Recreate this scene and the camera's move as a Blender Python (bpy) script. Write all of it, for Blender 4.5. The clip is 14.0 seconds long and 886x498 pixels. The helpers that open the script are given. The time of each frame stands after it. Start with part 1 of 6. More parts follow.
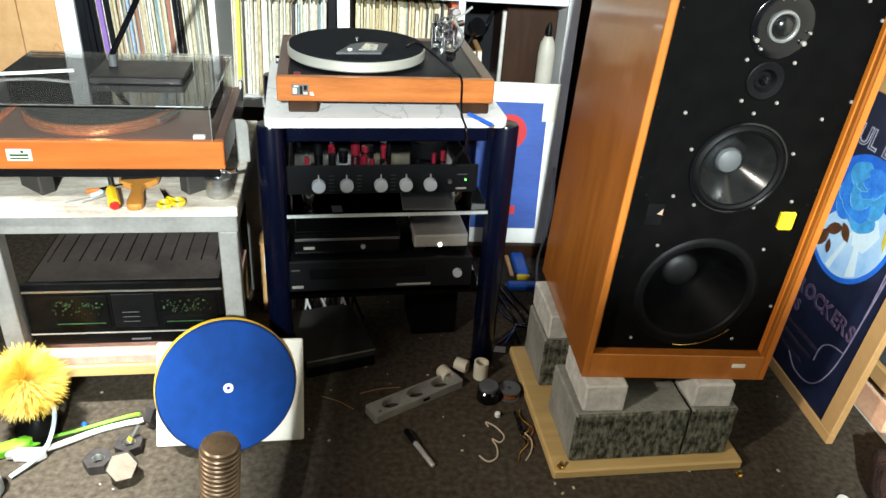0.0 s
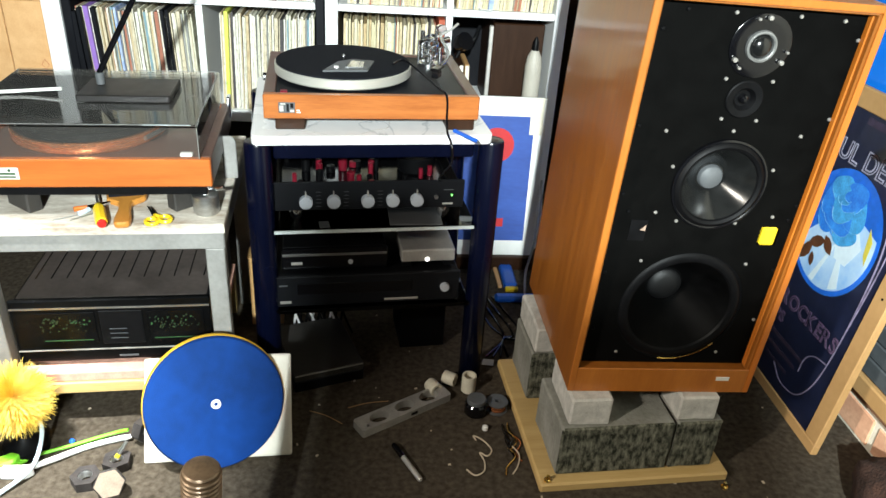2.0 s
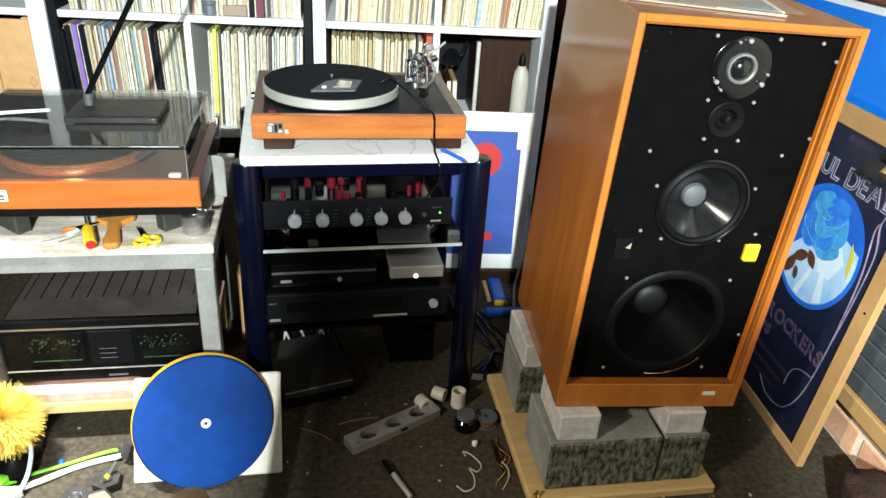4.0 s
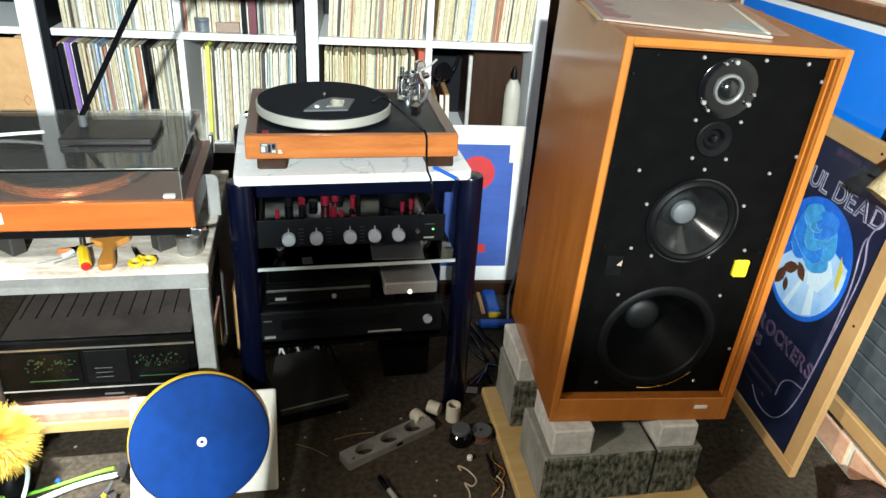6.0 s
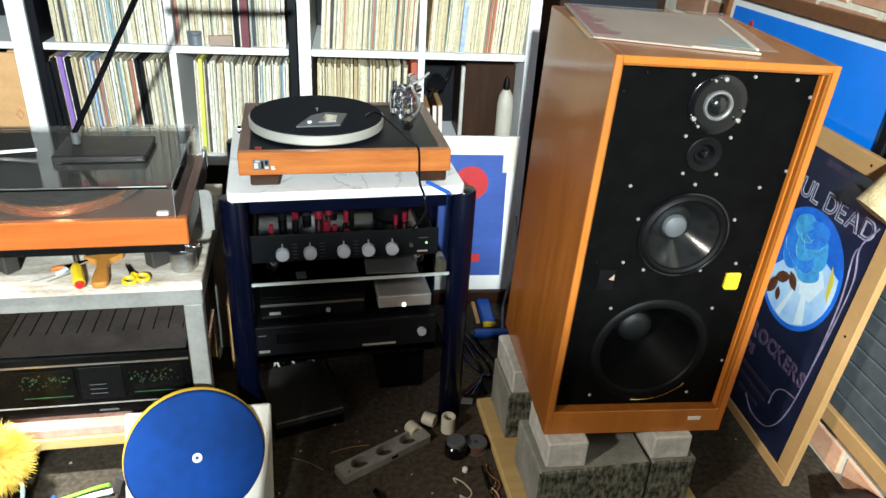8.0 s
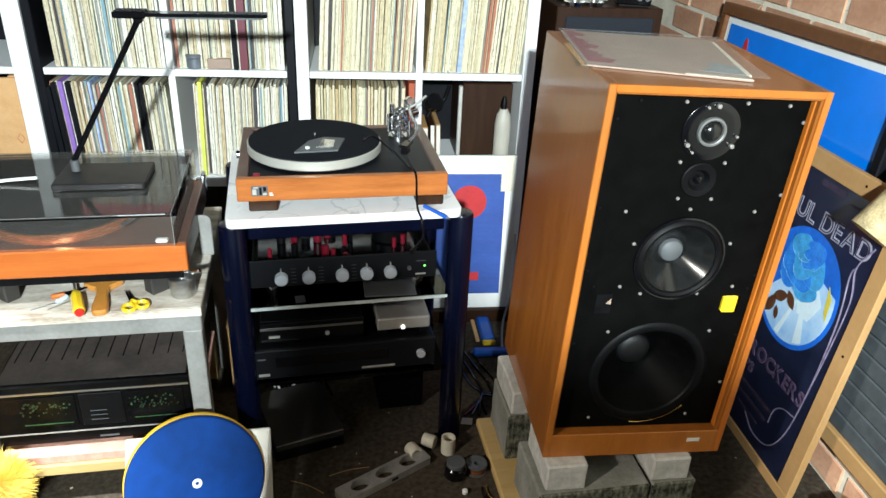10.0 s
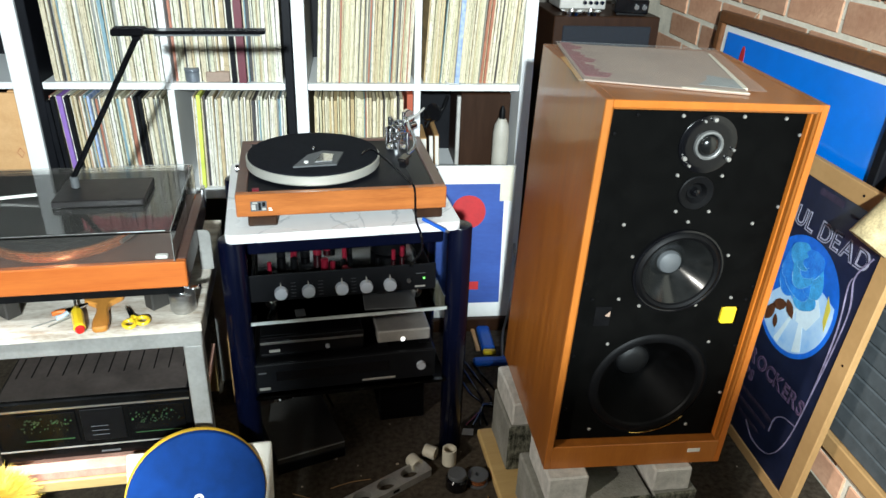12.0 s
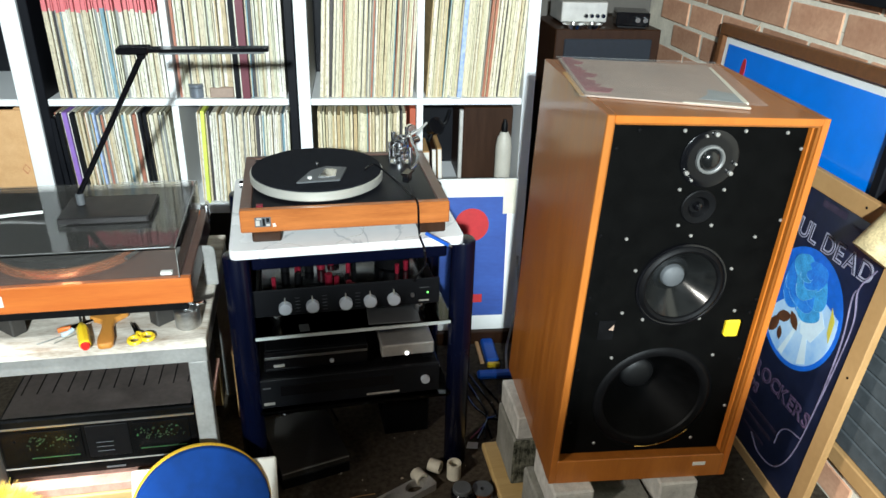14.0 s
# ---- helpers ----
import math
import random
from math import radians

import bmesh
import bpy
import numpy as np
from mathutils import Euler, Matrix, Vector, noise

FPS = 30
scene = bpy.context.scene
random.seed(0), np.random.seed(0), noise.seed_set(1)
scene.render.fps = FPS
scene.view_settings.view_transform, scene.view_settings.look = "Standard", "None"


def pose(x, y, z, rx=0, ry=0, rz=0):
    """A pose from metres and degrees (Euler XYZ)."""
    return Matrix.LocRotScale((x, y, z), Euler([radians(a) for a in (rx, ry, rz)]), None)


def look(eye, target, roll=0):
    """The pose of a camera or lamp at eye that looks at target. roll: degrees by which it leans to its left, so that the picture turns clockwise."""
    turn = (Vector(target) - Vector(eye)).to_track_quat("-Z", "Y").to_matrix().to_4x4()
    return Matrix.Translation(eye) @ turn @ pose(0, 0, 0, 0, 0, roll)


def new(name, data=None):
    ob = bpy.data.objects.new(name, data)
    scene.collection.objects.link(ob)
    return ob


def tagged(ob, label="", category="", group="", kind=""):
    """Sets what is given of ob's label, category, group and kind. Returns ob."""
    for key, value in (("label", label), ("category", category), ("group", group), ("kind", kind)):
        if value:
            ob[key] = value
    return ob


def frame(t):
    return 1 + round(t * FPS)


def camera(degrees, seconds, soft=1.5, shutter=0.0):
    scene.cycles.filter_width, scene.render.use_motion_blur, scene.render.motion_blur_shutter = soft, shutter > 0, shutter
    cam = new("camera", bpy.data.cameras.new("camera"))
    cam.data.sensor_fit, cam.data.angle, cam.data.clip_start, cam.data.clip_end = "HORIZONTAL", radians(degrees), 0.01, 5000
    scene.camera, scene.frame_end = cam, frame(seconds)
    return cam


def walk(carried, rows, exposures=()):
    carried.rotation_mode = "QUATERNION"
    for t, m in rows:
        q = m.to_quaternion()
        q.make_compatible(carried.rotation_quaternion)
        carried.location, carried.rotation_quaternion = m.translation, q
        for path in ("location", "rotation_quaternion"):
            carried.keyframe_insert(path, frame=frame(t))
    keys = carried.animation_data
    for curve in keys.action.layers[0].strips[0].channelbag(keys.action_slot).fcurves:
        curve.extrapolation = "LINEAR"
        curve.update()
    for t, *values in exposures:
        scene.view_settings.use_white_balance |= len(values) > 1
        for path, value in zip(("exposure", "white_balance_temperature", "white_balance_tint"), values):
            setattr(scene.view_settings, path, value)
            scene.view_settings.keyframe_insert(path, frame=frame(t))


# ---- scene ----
cam = camera(62.5, 14.0)
PATH = [
    (0, (-0.025, 0.336, 1.16), (0.154, 2.077, 0.192), 4.0),
    (0.5, (-0.021, 0.334, 1.164), (0.162, 2.08, 0.205), 4.0),
    (1, (-0.017, 0.335, 1.172), (0.172, 2.08, 0.214), 4.0),
    (1.5, (-0.015, 0.334, 1.176), (0.179, 2.081, 0.223), 4.0),
    (2, (-0.012, 0.333, 1.182), (0.185, 2.082, 0.232), 4.0),
    (2.5, (-0.012, 0.332, 1.189), (0.193, 2.082, 0.243), 4.0),
    (3, (-0.01, 0.333, 1.195), (0.202, 2.085, 0.254), 4.0),
    (5.5, (-0.006, 0.333, 1.234), (0.224, 2.091, 0.309), 3.7),
    (6, (-0.004, 0.335, 1.242), (0.229, 2.093, 0.318), 3.6),
    (6.5, (-0.002, 0.337, 1.249), (0.233, 2.094, 0.324), 3.5),
    (7, (-0.002, 0.338, 1.255), (0.237, 2.096, 0.331), 3.4),
    (7.5, (0.001, 0.341, 1.261), (0.241, 2.099, 0.338), 3.3),
    (8, (0.001, 0.342, 1.269), (0.245, 2.101, 0.349), 3.3),
    (10.5, (0.01, 0.351, 1.31), (0.25, 2.123, 0.413), 2.6),
    (11, (0.01, 0.352, 1.316), (0.252, 2.125, 0.421), 2.5),
    (11.5, (0.011, 0.354, 1.319), (0.251, 2.127, 0.427), 2.4),
    (12, (0.012, 0.355, 1.323), (0.25, 2.129, 0.431), 2.2),
    (12.5, (0.013, 0.356, 1.328), (0.248, 2.131, 0.436), 2.1),
    (13, (0.012, 0.357, 1.33), (0.246, 2.134, 0.442), 2.0),
    (13.5, (0.013, 0.355, 1.334), (0.243, 2.138, 0.456), 1.8),
    (14, (0.012, 0.355, 1.334), (0.241, 2.142, 0.466), 1.7),
]
walk(cam, [(t, look(eye, target, roll)) for t, eye, target, roll in PATH], [(0, -0.06, 6500, 10), (7, -0.17, 6380, 10), (14, -0.32, 6200, 10)])

# ---- world and light ----
world = bpy.data.worlds.new("room_world")
scene.world = world
world.use_nodes = True
bg = world.node_tree.nodes["Background"]
bg.inputs[0].default_value = (0.75, 0.85, 1.0, 1)
bg.inputs[1].default_value = 0.005
scene.view_settings.exposure = 0.0


def lamp(name, kind, m, power, colour, size):
    d = bpy.data.lights.new(name, kind)
    d.energy, d.color = power, colour
    if kind == "AREA":
        d.size = size
    else:
        d.shadow_soft_size = size
    ob = new(name, d)
    ob.matrix_world = m
    return ob


work = lamp("work_light", "SPOT", look((-0.15, -1.25, 1.86), (0.52, 2.3, 1.02)), 1330, (0.895, 1.0, 0.99), 0.05)
work.data.spot_size, work.data.spot_blend = radians(74), 0.8
# Added fill spot with no visible fitting; brightens the left floor.
side = lamp("left_floor_fill", "SPOT", look((-0.82, 1.15, 2.3), (-0.72, 1.41, 0.0)), 1300, (0.95, 1.0, 0.98), 0.05)
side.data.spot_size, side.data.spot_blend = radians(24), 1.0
# Added warm fill spot from the left for the loudspeaker and its blocks.
second = lamp("side_fill", "SPOT", look((-1.3, 0.30, 1.4), (0.52, 1.55, 0.26)), 200, (1.0, 0.94, 0.82), 0.06)
second.data.spot_size, second.data.spot_blend = radians(34), 1.0

# ---- materials ----


def mat(name, colour, rough=0.5, metal=0.0, vary=0.15, scale=20.0, bump=0.05, colour2=None, bscale=None, stretch=(1, 1, 1), spec=0.5, coat=0.0, rand=0.0, alpha=None, sharp=(0.45, 1.05)):
    """A surface with variation at two scales, relief and uneven gloss."""
    m = bpy.data.materials.new(name)
    m.use_nodes = True
    nt = m.node_tree
    b = nt.nodes["Principled BSDF"]
    N = nt.nodes.new
    L = nt.links.new
    tc = N("ShaderNodeTexCoord")
    mp = N("ShaderNodeMapping")
    mp.inputs["Scale"].default_value = stretch
    L(tc.outputs["Object"], mp.inputs[0])
    n1, n2 = N("ShaderNodeTexNoise"), N("ShaderNodeTexNoise")
    n1.inputs["Scale"].default_value, n2.inputs["Scale"].default_value = scale, scale * 7.3
    n1.inputs["Detail"].default_value, n2.inputs["Detail"].default_value = 5, 4
    L(mp.outputs[0], n1.inputs["Vector"])
    L(mp.outputs[0], n2.inputs["Vector"])
    add = N("ShaderNodeMath")
    add.operation = "MULTIPLY_ADD"
    L(n2.outputs[0], add.inputs[0])
    add.inputs[1].default_value = 0.5
    L(n1.outputs[0], add.inputs[2])
    rng = N("ShaderNodeMapRange")
    rng.inputs[1].default_value, rng.inputs[2].default_value = sharp
    L(add.outputs[0], rng.inputs[0])
    mix = N("ShaderNodeMix")
    mix.data_type = "RGBA"
    c2 = colour2 or tuple(c * (1 - vary * 2) for c in colour)
    mix.inputs[6].default_value = (*c2, 1)
    mix.inputs[7].default_value = (*(colour if colour2 else tuple(min(1, c * (1 + vary)) for c in colour)), 1)
    L(rng.outputs[0], mix.inputs[0])
    out = mix.outputs[2]
    if rand:
        oi, hs = N("ShaderNodeObjectInfo"), N("ShaderNodeHueSaturation")
        r2 = N("ShaderNodeMapRange")
        r2.inputs[3].default_value, r2.inputs[4].default_value = 1 - rand, 1 + rand
        L(oi.outputs["Random"], r2.inputs[0])
        L(r2.outputs[0], hs.inputs["Value"])
        L(out, hs.inputs["Color"])
        out = hs.outputs[0]
    L(out, b.inputs["Base Color"])
    r3 = N("ShaderNodeMapRange")
    r3.inputs[3].default_value, r3.inputs[4].default_value = max(0.02, rough - 0.08), min(1, rough + 0.1)
    L(n1.outputs[0], r3.inputs[0])
    L(r3.outputs[0], b.inputs["Roughness"])
    b.inputs["Metallic"].default_value = metal
    b.inputs["Specular IOR Level"].default_value = spec
    b.inputs["Coat Weight"].default_value = coat
    b.inputs["Coat Roughness"].default_value = 0.12
    if bump:
        bp = N("ShaderNodeBump")
        bp.inputs["Strength"].default_value = bump
        bp.inputs["Distance"].default_value = 0.004
        if bscale:
            n3 = N("ShaderNodeTexNoise")
            n3.inputs["Scale"].default_value = bscale
            n3.inputs["Detail"].default_value = 3
            L(mp.outputs[0], n3.inputs["Vector"])
            L(n3.outputs[0], bp.inputs["Height"])
        else:
            L(add.outputs[0], bp.inputs["Height"])
        L(bp.outputs[0], b.inputs["Normal"])
    if alpha is not None:
        b.inputs["Alpha"].default_value = alpha
    return m


def glass(name, colour, rough=0.03, veil=0.0):
    """A clear sheet: mostly passes light, tinted, with a mirror gloss."""
    m = bpy.data.materials.new(name)
    m.use_nodes = True
    nt = m.node_tree
    nt.nodes.remove(nt.nodes["Principled BSDF"])
    tr, gl, mx, fr = (nt.nodes.new("ShaderNode" + k) for k in ("BsdfTransparent", "BsdfGlossy", "MixShader", "Fresnel"))
    tr.inputs[0].default_value = (*colour, 1)
    gl.inputs["Roughness"].default_value = rough
    fr.inputs[0].default_value = 1.49
    nt.links.new(fr.outputs[0], mx.inputs[0])
    nt.links.new(tr.outputs[0], mx.inputs[1])
    nt.links.new(gl.outputs[0], mx.inputs[2])
    out = mx
    # Pale diffuse veil paints both the dust and the haze of room reflections.
    if veil:
        df, m2, ns, rg = (nt.nodes.new("ShaderNode" + k) for k in ("BsdfDiffuse", "MixShader", "TexNoise", "MapRange"))
        df.inputs[0].default_value = (0.62, 0.60, 0.56, 1)
        ns.inputs["Scale"].default_value, ns.inputs["Detail"].default_value = 14, 6
        rg.inputs[3].default_value, rg.inputs[4].default_value = veil * 0.4, veil * 1.6
        nt.links.new(ns.outputs[0], rg.inputs[0])
        nt.links.new(rg.outputs[0], m2.inputs[0])
        nt.links.new(mx.outputs[0], m2.inputs[1])
        nt.links.new(df.outputs[0], m2.inputs[2])
        out = m2
    nt.links.new(out.outputs[0], nt.nodes["Material Output"].inputs[0])
    return m


def glow(name, colour, power):
    m = bpy.data.materials.new(name)
    m.use_nodes = True
    b = m.node_tree.nodes["Principled BSDF"]
    b.inputs["Base Color"].default_value = (*colour, 1)
    b.inputs["Emission Color"].default_value = (*colour, 1)
    b.inputs["Emission Strength"].default_value = power
    return m


M = {}
M["carpet"] = mat("carpet", (0.098, 0.080, 0.060), 0.95, scale=75, bump=0.6, bscale=620, spec=0.06, colour2=(0.034, 0.026, 0.018), sharp=(0.5, 1.0))
M["white"] = mat("white_laminate", (0.82, 0.83, 0.83), 0.35, vary=0.02, scale=6, bump=0.01)
M["plaster"] = mat("plaster", (0.11, 0.10, 0.088), 0.9, vary=0.1, scale=5, bump=0.1)
M["black_wood"] = mat("black_wood", (0.005, 0.0055, 0.008), 0.5, vary=0.2, scale=12, spec=0.15)
M["teak"] = mat("teak_veneer", (0.32, 0.105, 0.014), 0.36, scale=5, stretch=(9, 9, 0.7), bump=0.02, colour2=(0.20, 0.058, 0.008), coat=0.6)
# Two tones of one teak lipping: lit and shaded sides put into colour.
M["teak_lit"] = mat("lit_teak_lipping", (0.47, 0.142, 0.015), 0.42, scale=6, stretch=(6, 6, 1), bump=0.02, colour2=(0.40, 0.105, 0.009), coat=0.2)
M["teak_shaded"] = mat("shaded_teak_lipping", (0.42, 0.140, 0.020), 0.42, scale=6, stretch=(6, 6, 1), bump=0.02, colour2=(0.30, 0.090, 0.012), coat=0.15)
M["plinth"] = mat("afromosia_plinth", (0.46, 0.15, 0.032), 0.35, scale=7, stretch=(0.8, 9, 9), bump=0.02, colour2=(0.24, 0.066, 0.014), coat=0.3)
M["plinth_top"] = mat("dark_plinth_wood", (0.13, 0.07, 0.052), 0.4, scale=7, stretch=(1, 8, 8), bump=0.02, colour2=(0.07, 0.035, 0.028), coat=0.2)
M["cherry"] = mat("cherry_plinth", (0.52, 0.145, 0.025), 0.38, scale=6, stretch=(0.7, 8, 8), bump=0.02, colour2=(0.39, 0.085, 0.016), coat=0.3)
M["baffle"] = mat("black_baffle_paint", (0.0014, 0.0014, 0.0013), 0.75, vary=0.4, scale=25, bump=0.08, bscale=420, spec=0.06)
M["cone"] = mat("driver_cone", (0.009, 0.0095, 0.0095), 0.2, vary=0.3, scale=18, bump=0.02, coat=0.3, spec=0.5)
M["cone_dark"] = mat("woofer_cone", (0.0020, 0.0020, 0.0021), 0.55, vary=0.6, scale=9, bump=0.02, spec=0.05)
M["rubber"] = mat("rubber_surround", (0.003, 0.003, 0.0035), 0.5, vary=0.2, scale=40, spec=0.12)
M["dustcap"] = mat("dust_cap", (0.085, 0.09, 0.095), 0.5, vary=0.1, scale=50)
M["dustcap_dark"] = mat("woofer_dust_cap", (0.0035, 0.0035, 0.004), 0.55, vary=0.1, scale=50)
M["chrome"] = mat("chrome", (0.75, 0.76, 0.78), 0.16, metal=1, vary=0.05, scale=30, bump=0)
M["steel"] = mat("brushed_steel", (0.55, 0.55, 0.54), 0.38, metal=1, vary=0.12, scale=25, stretch=(1, 12, 12), bump=0.02)
M["galv"] = mat("galvanised_steel", (0.29, 0.285, 0.27), 0.55, metal=0.35, vary=0.14, scale=16, bump=0.04)
M["alu"] = mat("dull_aluminium", (0.50, 0.48, 0.44), 0.5, metal=0.6, vary=0.15, scale=30, bump=0.05)
M["screw"] = mat("nickel_screw", (0.52, 0.50, 0.47), 0.35, metal=0.7, vary=0.1, scale=80)
M["navy"] = mat("navy_gloss_enamel", (0.0014, 0.0024, 0.011), 0.24, vary=0.15, scale=10, bump=0.01, coat=0.1, spec=0.28)
M["black_metal"] = mat("black_case", (0.0035, 0.0036, 0.0042), 0.45, vary=0.2, scale=60, bump=0.05, bscale=500, spec=0.12)
M["black_gloss"] = mat("black_gloss", (0.004, 0.004, 0.005), 0.12, vary=0.2, scale=20, bump=0)
M["panel"] = mat("charcoal_panel", (0.006, 0.0065, 0.008), 0.42, vary=0.1, scale=80, stretch=(1, 20, 20), spec=0.2)
M["silver"] = mat("silver_case", (0.58, 0.56, 0.52), 0.45, metal=0.6, vary=0.1, scale=30)
M["marble"] = mat("marble", (0.84, 0.83, 0.82), 0.25, vary=0.02, scale=5, bump=0, colour2=(0.74, 0.73, 0.73))
M["concrete"] = mat("pale_concrete", (0.50, 0.48, 0.44), 0.95, vary=0.16, scale=45, bump=0.45, bscale=170, spec=0.2)
M["concrete_dark"] = mat("mossy_concrete", (0.24, 0.235, 0.18), 0.95, scale=95, bump=0.8, bscale=190, colour2=(0.012, 0.014, 0.008), stretch=(1.0, 1.0, 0.45), spec=0.2, sharp=(0.60, 1.04))
M["concrete_grey"] = mat("weathered_concrete", (0.30, 0.295, 0.265), 0.95, scale=14, bump=0.5, bscale=170, colour2=(0.15, 0.145, 0.12), spec=0.2)
M["pine"] = mat("pine_board", (0.58, 0.40, 0.17), 0.6, scale=5, stretch=(0.7, 8, 8), bump=0.05, colour2=(0.45, 0.29, 0.10))
M["pale_wood"] = mat("pale_timber", (0.70, 0.42, 0.20), 0.6, scale=5, stretch=(6, 0.8, 6), bump=0.05, colour2=(0.57, 0.31, 0.125))
M["mdf"] = mat("tan_frame_board", (0.50, 0.29, 0.115), 0.7, vary=0.12, scale=9, bump=0.03, colour2=(0.40, 0.22, 0.08))
M["bench"] = mat("worn_painted_bench", (0.74, 0.70, 0.62), 0.7, scale=11, stretch=(0.8, 3, 3), bump=0.15, colour2=(0.26, 0.19, 0.13))
M["pink"] = mat("pink_chipboard_edge", (0.62, 0.33, 0.25), 0.8, vary=0.15, scale=40, bump=0.2)
M["brown_wood"] = mat("dark_brown_wood", (0.036, 0.0145, 0.006), 0.45, scale=7, stretch=(8, 8, 1), bump=0.03, colour2=(0.020, 0.008, 0.0035), spec=0.2)
M["frame_wood"] = mat("walnut_picture_frame", (0.19, 0.075, 0.025), 0.4, scale=7, stretch=(7, 1, 7), bump=0.03, colour2=(0.10, 0.038, 0.014))
M["mount"] = mat("white_mount_card", (0.80, 0.80, 0.77), 0.8, vary=0.03, scale=8)
M["blue_print"] = mat("azure_print", (0.004, 0.20, 0.85), 0.18, vary=0.08, scale=3, bump=0, coat=0.6)
M["blue_art"] = mat("ink_blue_print", (0.035, 0.095, 0.38), 0.6, scale=5, stretch=(1, 1, 3), bump=0, colour2=(0.022, 0.055, 0.24))
M["red_art"] = mat("red_ink", (0.50, 0.022, 0.026), 0.6, vary=0.1, scale=20, bump=0)
M["poster"] = mat("navy_poster", (0.010, 0.014, 0.038), 0.3, vary=0.25, scale=12, bump=0, coat=0.4)
M["sky_print"] = mat("sky_blue_print", (0.015, 0.15, 0.70), 0.3, vary=0.2, scale=9, bump=0, coat=0.4)
M["pale_print"] = mat("pale_ray_print", (0.62, 0.80, 0.95), 0.3, scale=6, stretch=(1, 5, 1), bump=0, colour2=(0.22, 0.48, 0.88), coat=0.4)
M["rose_print"] = mat("rose_blue_print", (0.05, 0.34, 0.92), 0.35, scale=26, bump=0.0, colour2=(0.015, 0.12, 0.60), coat=0.4)
M["rose_edge"] = mat("pale_petal_edge_print", (0.22, 0.52, 0.95), 0.4, vary=0.3, scale=40, bump=0)
M["rose_light"] = mat("light_petal_print", (0.07, 0.40, 0.95), 0.35, vary=0.3, scale=34, bump=0, coat=0.4)
M["leaf_print"] = mat("rust_leaf_print", (0.115, 0.042, 0.016), 0.4, vary=0.3, scale=30, bump=0)
M["yellow_print"] = mat("yellow_print", (0.75, 0.62, 0.08), 0.4, vary=0.1, scale=20, bump=0)
M["letters"] = mat("mauve_lettering", (0.34, 0.33, 0.42), 0.5, vary=0.2, scale=40, bump=0)
M["bar_dim"] = mat("faint_mauve_print", (0.045, 0.032, 0.060), 0.5, vary=0.3, scale=60, bump=0)
M["letters_dim"] = mat("dim_mauve_lettering", (0.12, 0.075, 0.14), 0.5, vary=0.2, scale=40, bump=0)
M["brick"] = mat("red_brick", (0.64, 0.37, 0.235), 0.9, vary=0.2, scale=11, bump=0.22, bscale=90, colour2=(0.43, 0.21, 0.125), rand=0.30, spec=0.2)
M["mortar"] = mat("mortar", (0.78, 0.71, 0.58), 0.95, vary=0.12, scale=16, bump=0.22, bscale=70, spec=0.2)
M["foam_blue"] = mat("blue_foam", (0.003, 0.040, 0.21), 0.85, vary=0.1, scale=4.5, bump=0.25, bscale=500, colour2=(0.001, 0.020, 0.10), spec=0.2)
M["foam_yellow"] = mat("yellow_foam", (0.80, 0.46, 0.02), 0.8, vary=0.1, scale=30, bump=0.2, bscale=300)
M["cream_board"] = mat("cream_board", (0.72, 0.67, 0.58), 0.6, vary=0.06, scale=9, bump=0.03)
M["bronze"] = mat("bronze_hose", (0.19, 0.125, 0.075), 0.36, metal=0.45, vary=0.25, scale=40, bump=0.05)
M["bristle"] = mat("yellow_bristle", (0.92, 0.74, 0.20), 0.55, scale=22, bump=0, colour2=(0.82, 0.46, 0.02))
M["yellow"] = mat("yellow_plastic", (0.82, 0.56, 0.02), 0.35, vary=0.05, scale=20, bump=0)
M["amber"] = mat("amber_wood", (0.55, 0.24, 0.045), 0.4, scale=9, stretch=(6, 1, 6), bump=0.02, colour2=(0.42, 0.17, 0.03), coat=0.3)
M["red"] = mat("red_plastic", (0.62, 0.02, 0.015), 0.35, vary=0.05, scale=20, bump=0)
M["nut"] = mat("dark_iron_nut", (0.045, 0.038, 0.036), 0.6, metal=0.3, vary=0.3, scale=40, bump=0.2)
M["nut_face"] = mat("rusty_nut_face", (0.22, 0.165, 0.12), 0.75, metal=0.0, vary=0.2, scale=40, bump=0.1)
M["green"] = mat("lime_cable", (0.20, 0.62, 0.03), 0.4, vary=0.1, scale=30, bump=0)
M["white_plastic"] = mat("white_plastic", (0.78, 0.77, 0.74), 0.4, vary=0.04, scale=20, bump=0)
M["cream_plastic"] = mat("cream_pvc", (0.70, 0.65, 0.52), 0.5, vary=0.08, scale=25, bump=0)
M["blue_plastic"] = mat("blue_plastic", (0.01, 0.10, 0.50), 0.4, vary=0.08, scale=25, bump=0)
M["translucent"] = mat("milky_bottle", (0.55, 0.66, 0.74), 0.35, vary=0.08, scale=9, bump=0)
M["copper"] = mat("copper_platter", (0.78, 0.30, 0.13), 0.25, metal=0.85, vary=0.08, scale=25, stretch=(1, 1, 20))
M["platter"] = mat("platter_rim", (0.56, 0.55, 0.49), 0.42, metal=0.5, vary=0.05, scale=15, stretch=(1, 1, 25))
M["felt"] = mat("black_felt", (0.010, 0.011, 0.015), 0.95, vary=0.2, scale=60, bump=0.3, bscale=600, spec=0.1)
M["smoke"] = glass("smoked_acrylic", (0.96, 0.95, 0.93), 0.05, 0.024)
M["lid_edge"] = mat("pale_acrylic_line", (0.26, 0.26, 0.25), 0.3, vary=0.3, scale=40, bump=0)
M["orange"] = mat("orange_plastic", (0.70, 0.16, 0.02), 0.4, vary=0.1, scale=30, bump=0)
M["clear"] = mat("clear_plastic_sleeve", (0.70, 0.71, 0.70), 0.28, vary=0.05, scale=9, bump=0.12, alpha=0.09)
